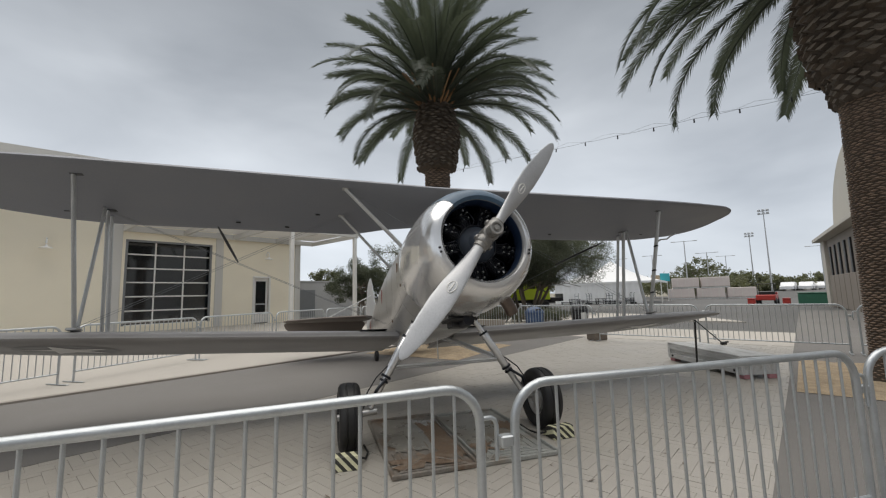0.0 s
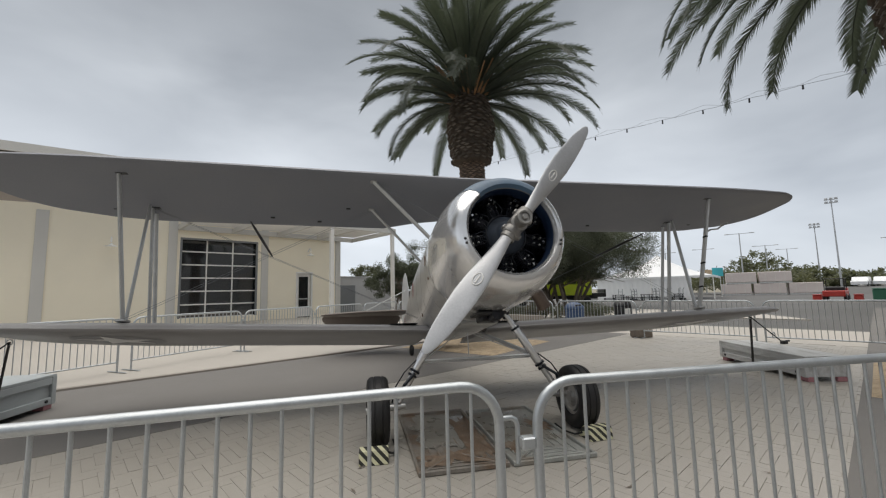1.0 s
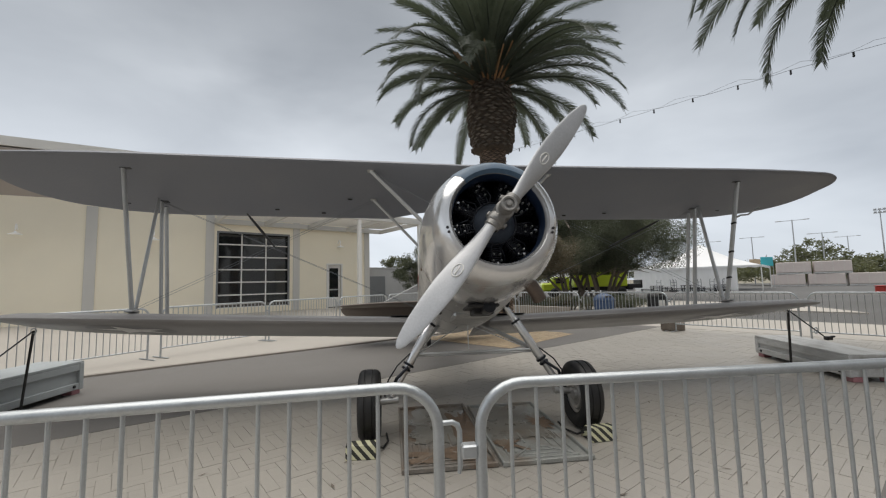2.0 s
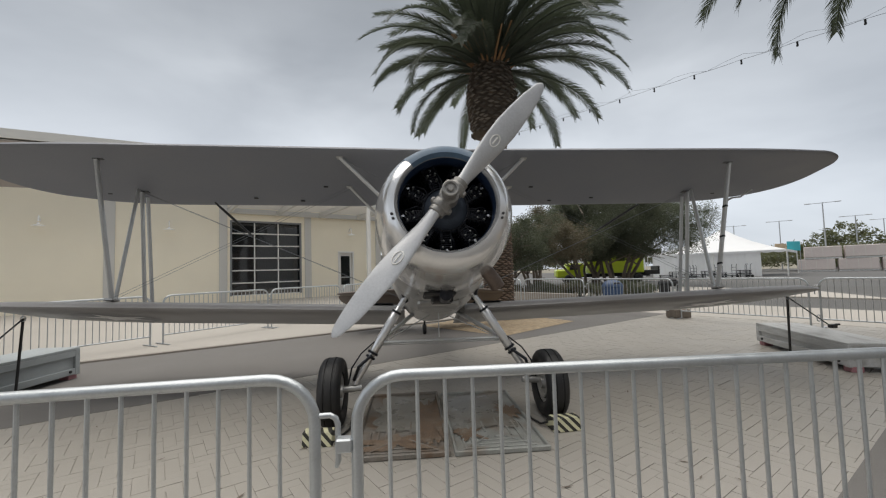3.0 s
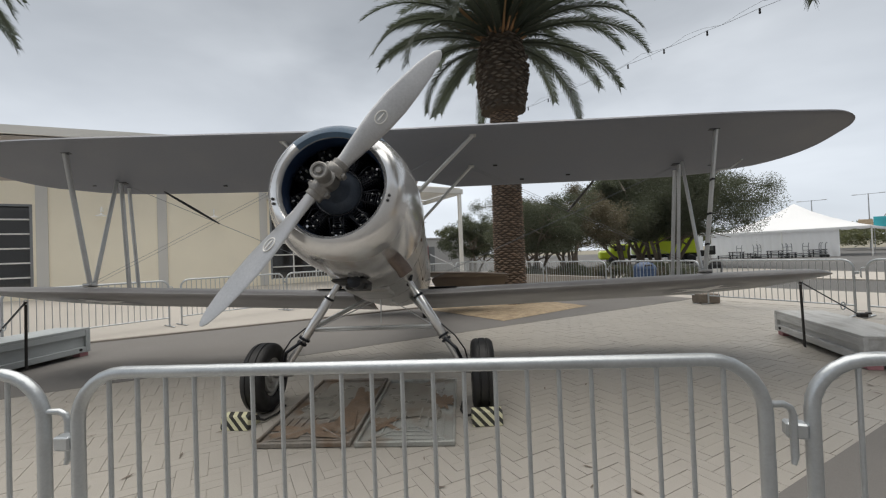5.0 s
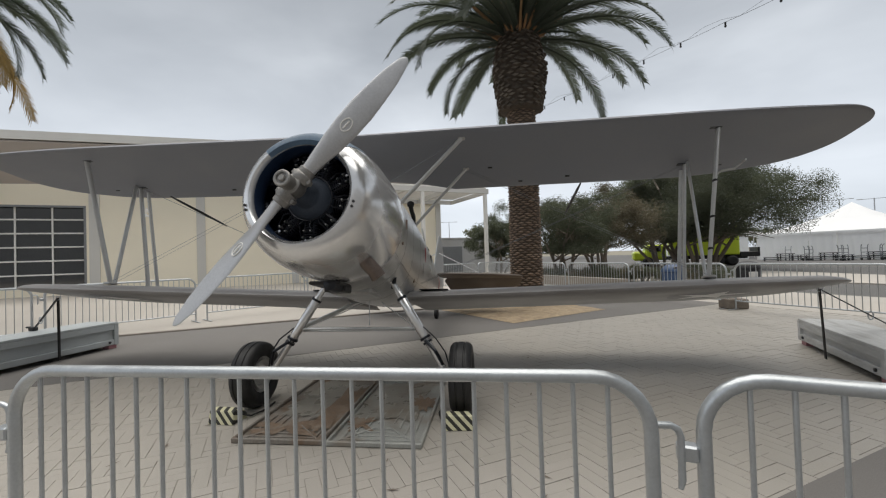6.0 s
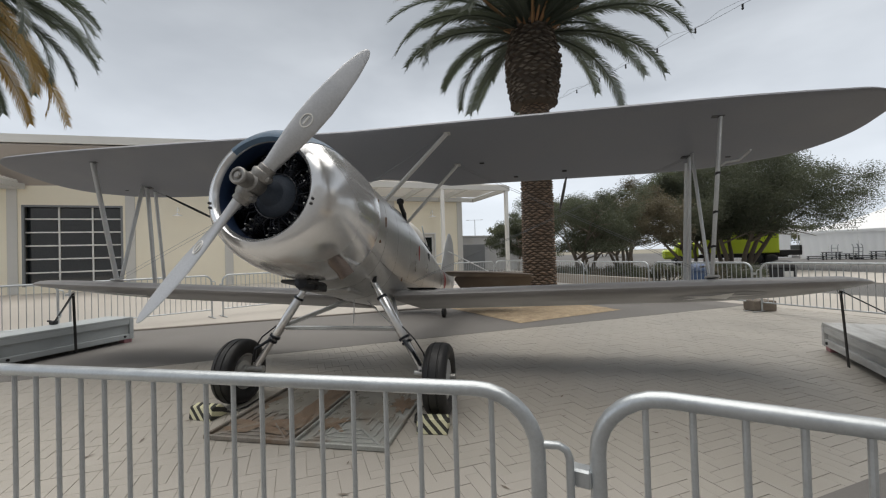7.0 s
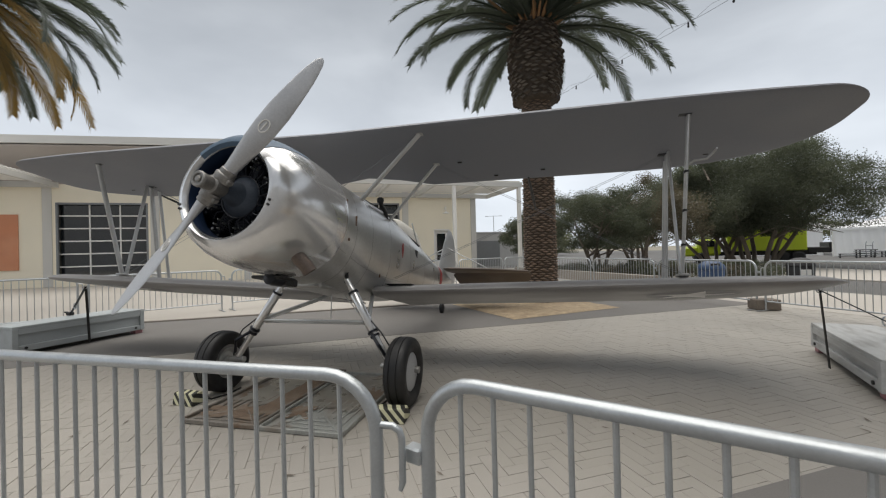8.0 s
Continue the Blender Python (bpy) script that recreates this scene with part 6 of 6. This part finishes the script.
def vehicle(at, paint, label, category, length=4.6, high=1.45):
    c = thing("car" if category == "car" else "utility_cart", label, category, at=at)
    bm = bmesh.new()
    sec = [(-0.5, 0.25), (-0.5, 0.55), (-0.47, 0.62), (-0.28, 0.66), (-0.16, 1.0), (0.24, 1.0), (0.38, 0.68), (0.5, 0.60), (0.5, 0.25)]
    rows = []
    for y, f in ((-0.9, 0.94), (-0.75, 1.0), (0.75, 1.0), (0.9, 0.94)):
        rows.append([bm.verts.new((a * length * f, y, 0.25 + (b - 0.25) * high * (1 if abs(y) < 0.8 else 0.96))) for a, b in sec])
    for a, b in zip(rows, rows[1:]):
        skin(bm, a, b)
    bm.faces.new(rows[0])
    bm.faces.new(rows[-1][::-1])
    part("body", bm, paint, c, "", True)
    for s in (-1, 1):
        part("side_window", boxes(((0.03 * length, s * 0.905, 0.25 + 0.55 * high), (length * 0.36, 0.04, 0.24 * high)), bevel=0.01), GLASS, c)
        for wx in (-0.31, 0.31):
            part("wheel", lathe([(0.0, -0.1), (0.22, -0.1), (0.33, -0.08), (0.33, 0.08), (0.22, 0.1), (0.0, 0.1)], 18, "Y", m=Matrix.Translation((wx * length, s * 0.82, 0.33))), RUBBER, c, "", True)
    return c


for az, dist, turn in ((51.9, 88, 20), (53.3, 95, 22), (57.6, 87, 25), (59.1, 90, 25), (60.4, 97, 20), (61.9, 101, 20)):
    vehicle(Matrix.Translation(bearing(az, dist, BANK_Z)) @ pose(0, 0, 0, 0, 0, turn), CARWHITE, "white car parked in the far lot", "car", 4.8, 1.55)
cart = thing("utility_cart", "red open utility cart with a black roll cage", "utility cart", at=Matrix.Translation(bearing(56.0, 48, -0.06, -1.37, -4.9)) @ pose(0, 0, 0, 0, 0, 28))
part("body", boxes(((0, 0, 0.62), (2.6, 1.4, 0.5)), ((0.9, 0, 0.95), (0.9, 1.35, 0.25)), bevel=0.06), CARRED, cart)
part("seat", boxes(((-0.1, 0, 0.98), (0.5, 1.2, 0.3)), bevel=0.05), DARK, cart)
part("roof", boxes(((-0.1, 0, 1.86), (1.3, 1.3, 0.06)), bevel=0.02), DARK, cart)
for sx, sy in ((-0.7, -0.62), (-0.7, 0.62), (0.5, -0.62), (0.5, 0.62)):
    part("cage_post", tube((sx, sy, 0.8), (sx * 0.9, sy, 1.86), 0.03, 8), DARK, cart, "", True)
for sx in (-0.85, 0.9):
    for sy in (-0.65, 0.65):
        part("wheel", lathe([(0.0, -0.11), (0.2, -0.11), (0.3, -0.08), (0.3, 0.08), (0.2, 0.11), (0.0, 0.11)], 16, "Y", m=Matrix.Translation((sx, sy, 0.3))), RUBBER, cart, "", True)
for az, m_, lab in ((59.2, GREENBIN, "dark green waste skip"), (60.3, GREENBIN, "dark green waste skip"), (54.6, CARRED, "red plastic crate"), (57.6, CARRED, "red plastic crate")):
    q = bearing(az, 46, -0.06, -1.37, -4.9)
    w = 1.7 if m_ is GREENBIN else 0.9
    ob = thing("skip" if m_ is GREENBIN else "crate", lab + " at the edge of the lot", "skip" if m_ is GREENBIN else "crate", at=Matrix.Translation(q) @ pose(0, 0, 0, 0, 0, 30))
    part("body", boxes(((0, 0, 0.5 * w * 0.55 + 0.05), (w, w * 0.6, w * 0.5)), bevel=0.05), m_, ob)
    part("lid", boxes(((0, 0, w * 0.55 + 0.06), (w + 0.05, w * 0.64, 0.06)), bevel=0.02), m_, ob)

# lamp masts
for az, dist, h, heads in ((56.5, 92, 15.2, 6), (55.0, 110, 13.2, 6), (48.6, 80, 9.8, 2), (50.8, 96, 8.8, 2), (45.0, 100, 9.2, 2), (41.0, 96, 8.6, 2), (60.8, 90, 8.2, 2), (38.5, 110, 10, 2), (52.6, 120, 9.5, 2), (62.2, 100, 8.6, 2), (-4.5, 95, 9.5, 2)):
    q = bearing(az, dist, -0.06, -1.37, -4.9)
    ms = thing("lamp_mast", "tall thin grey floodlight mast in the distance" if heads > 2 else "double-arm grey parking lamp post", "lamp post", "lamp masts", at=Matrix.Translation(q) @ pose(0, 0, 0, 0, 0, -az))
    part("pole", tube((0, 0, 0), (0, 0, h), 0.15 if heads > 2 else 0.11, 8, r1=0.07), POLE_FAR, ms, "", True)
    if heads > 2:
        part("crossarm", boxes(((0, 0, h), (1.7, 0.12, 0.10)), ((0, 0, h - 0.55), (1.7, 0.12, 0.10))), POLE_FAR, ms)
        for k in range(heads):
            part("floodlight", boxes(((-0.6 + 0.6 * (k % 3), -0.2, h + 0.12 - 0.55 * (k // 3)), (0.42, 0.3, 0.36)), bevel=0.04), POLE_FAR, ms)
    else:
        part("crossarm", boxes(((0, 0, h - 0.1), (2.8, 0.07, 0.07))), POLE_FAR, ms)
        for s in (-1, 1):
            part("lamp_head", boxes(((s * 1.6, 0, h - 0.08), (0.7, 0.32, 0.11)), bevel=0.03), POLE_FAR, ms)

# hangar at the lot's edge
hg = thing("hangar", "beige arched hangar with brown panelled doors", "building", at=Matrix.Translation((35.4, 15.4, -0.06)) @ pose(0, 0, 0, 0, 0, -144.4))
part("front_wall", boxes(((12.0, 0.2, 2.4), (24, 0.4, 4.8))), HANGAR_DOOR, hg)
part("corner_pier", boxes(((0.6, -0.05, 2.4), (1.4, 0.3, 4.8)), bevel=0.02), HANGAR, hg, "pale corner pier")
part("eave", boxes(((12.0, -0.1, 4.92), (24.4, 1.1, 0.24)), bevel=0.02), HANGAR, hg)
for k in range(12):
    part("door_panel", boxes(((2.6 + 1.75 * k, -0.05, 1.15), (1.6, 0.14, 2.2)), bevel=0.03), HANGAR_DOOR, hg, "brown door panel")
    part("hangar_window", boxes(((2.6 + 1.75 * k, -0.03, 3.2), (0.45, 0.12, 2.1)), bevel=0.02), DARK, hg, "tall narrow window")
bm = bmesh.new()
arc = [(9.6 - 8.2 * math.cos(a), 4.9 + 5.2 * math.sin(a)) for a in np.linspace(0, math.pi, 25)]
rows = [[bm.verts.new((x, y, z)) for x, z in arc] for y in (0.45, 20)]
for i in range(24):
    bm.faces.new((rows[0][i], rows[0][i + 1], rows[1][i + 1], rows[1][i]))
bm.faces.new(rows[0])
bm.faces.new(rows[1][::-1])
part("arched_roof", bm, HANGAR, hg, "pale arched roof")
part("end_wall", boxes(((23.8, 10.2, 2.4), (0.4, 19.5, 4.8))), HANGAR, hg)
part("end_wall", boxes(((0.2, 10.2, 2.4), (0.4, 19.5, 4.8))), HANGAR, hg)

# dry leaf scraps and grit blown over the pavers
rng = random.Random(21)
bm = bmesh.new()
for k in range(150):
    u, v = rng.uniform(-7.5, 7.0), rng.uniform(-3.0, 1.7)
    q, a, ln = S(u, v, 0.006), rng.uniform(0, math.pi), rng.uniform(0.012, 0.05)
    d, e = Vector((math.cos(a), math.sin(a), 0)), Vector((-math.sin(a), math.cos(a), 0))
    vs = [bm.verts.new(q + d * ln + Vector((0, 0, rng.uniform(0, 0.006)))), bm.verts.new(q + e * ln * 0.22), bm.verts.new(q - d * ln), bm.verts.new(q - e * ln * 0.22)]
    bm.faces.new(vs)
solo("leaf_litter", bm, BARK, "scattered dark dry leaf scraps on the pavers", "leaves", "stuff")

# ---- herringbone pavers, laid last ----
PL, PW, GAP = 0.288, 0.096, 0.0030
block = bmesh.new()
box(block, (0, 0, -0.02), (PL - GAP, PW - GAP, 0.04), 0.0)
bmesh.ops.bevel(block, geom=[e for e in block.edges if all(v.co.z > -0.001 for v in e.verts)], offset=0.0012, segments=1, affect="EDGES")
paver_mesh = finish(block, "paver", PAVER)
field = thing("paver_field", "beige concrete pavers laid in herringbone", "pavement", kind="structure")
tv = [v.co.copy() for v in paver_mesh.vertices]
tf = [tuple(p.vertices) for p in paver_mesh.polygons]
verts, faces, singles = [], [], 0
rng = random.Random(4)
k = 3
for i in range(-180, 240):
    for j in range(-140, 140):
        # 3:1 herringbone: a run of three rows and three columns
        if (i - j) % (2 * k) == 0:
            u, v, turn = (i + k / 2) * PW, (j + 0.5) * PW, 0
        elif (i - j) % (2 * k) == 2 * k - 1:
            u, v, turn = (i + 0.5) * PW, (j + 1 - k / 2) * PW + (k - 1) * PW, 1
        else:
            continue
        if not (-11.0 < u < 9.5 and FRONT_V - 0.15 < v < STRIP_V + 0.15):
            continue
        if 3.85 < u < 7.15 and v < -3.25:
            continue
        m = SITE @ pose(u, v, rng.uniform(-0.0025, 0.001), rng.uniform(-0.12, 0.12), rng.uniform(-0.12, 0.12), 90 * turn)
        q = m.translation
        if singles < 300 and -0.6 < q.x < 2.6 and -3.05 < q.y < -1.62:
            o = new("paver", paver_mesh)
            o.parent = field
            o.matrix_basis = m
            singles += 1
        else:
            n = len(verts)
            verts += [tuple(m @ c) for c in tv]
            faces += [tuple(n + a for a in f) for f in tf]
me = bpy.data.meshes.new("paver_rest")
me.from_pydata(verts, [], faces)
me.materials.append(PAVER_FAR)
rest = new("paver_rest", me)
rest.parent = field
tagged(rest, "further beige herringbone pavers", kind="stuff")
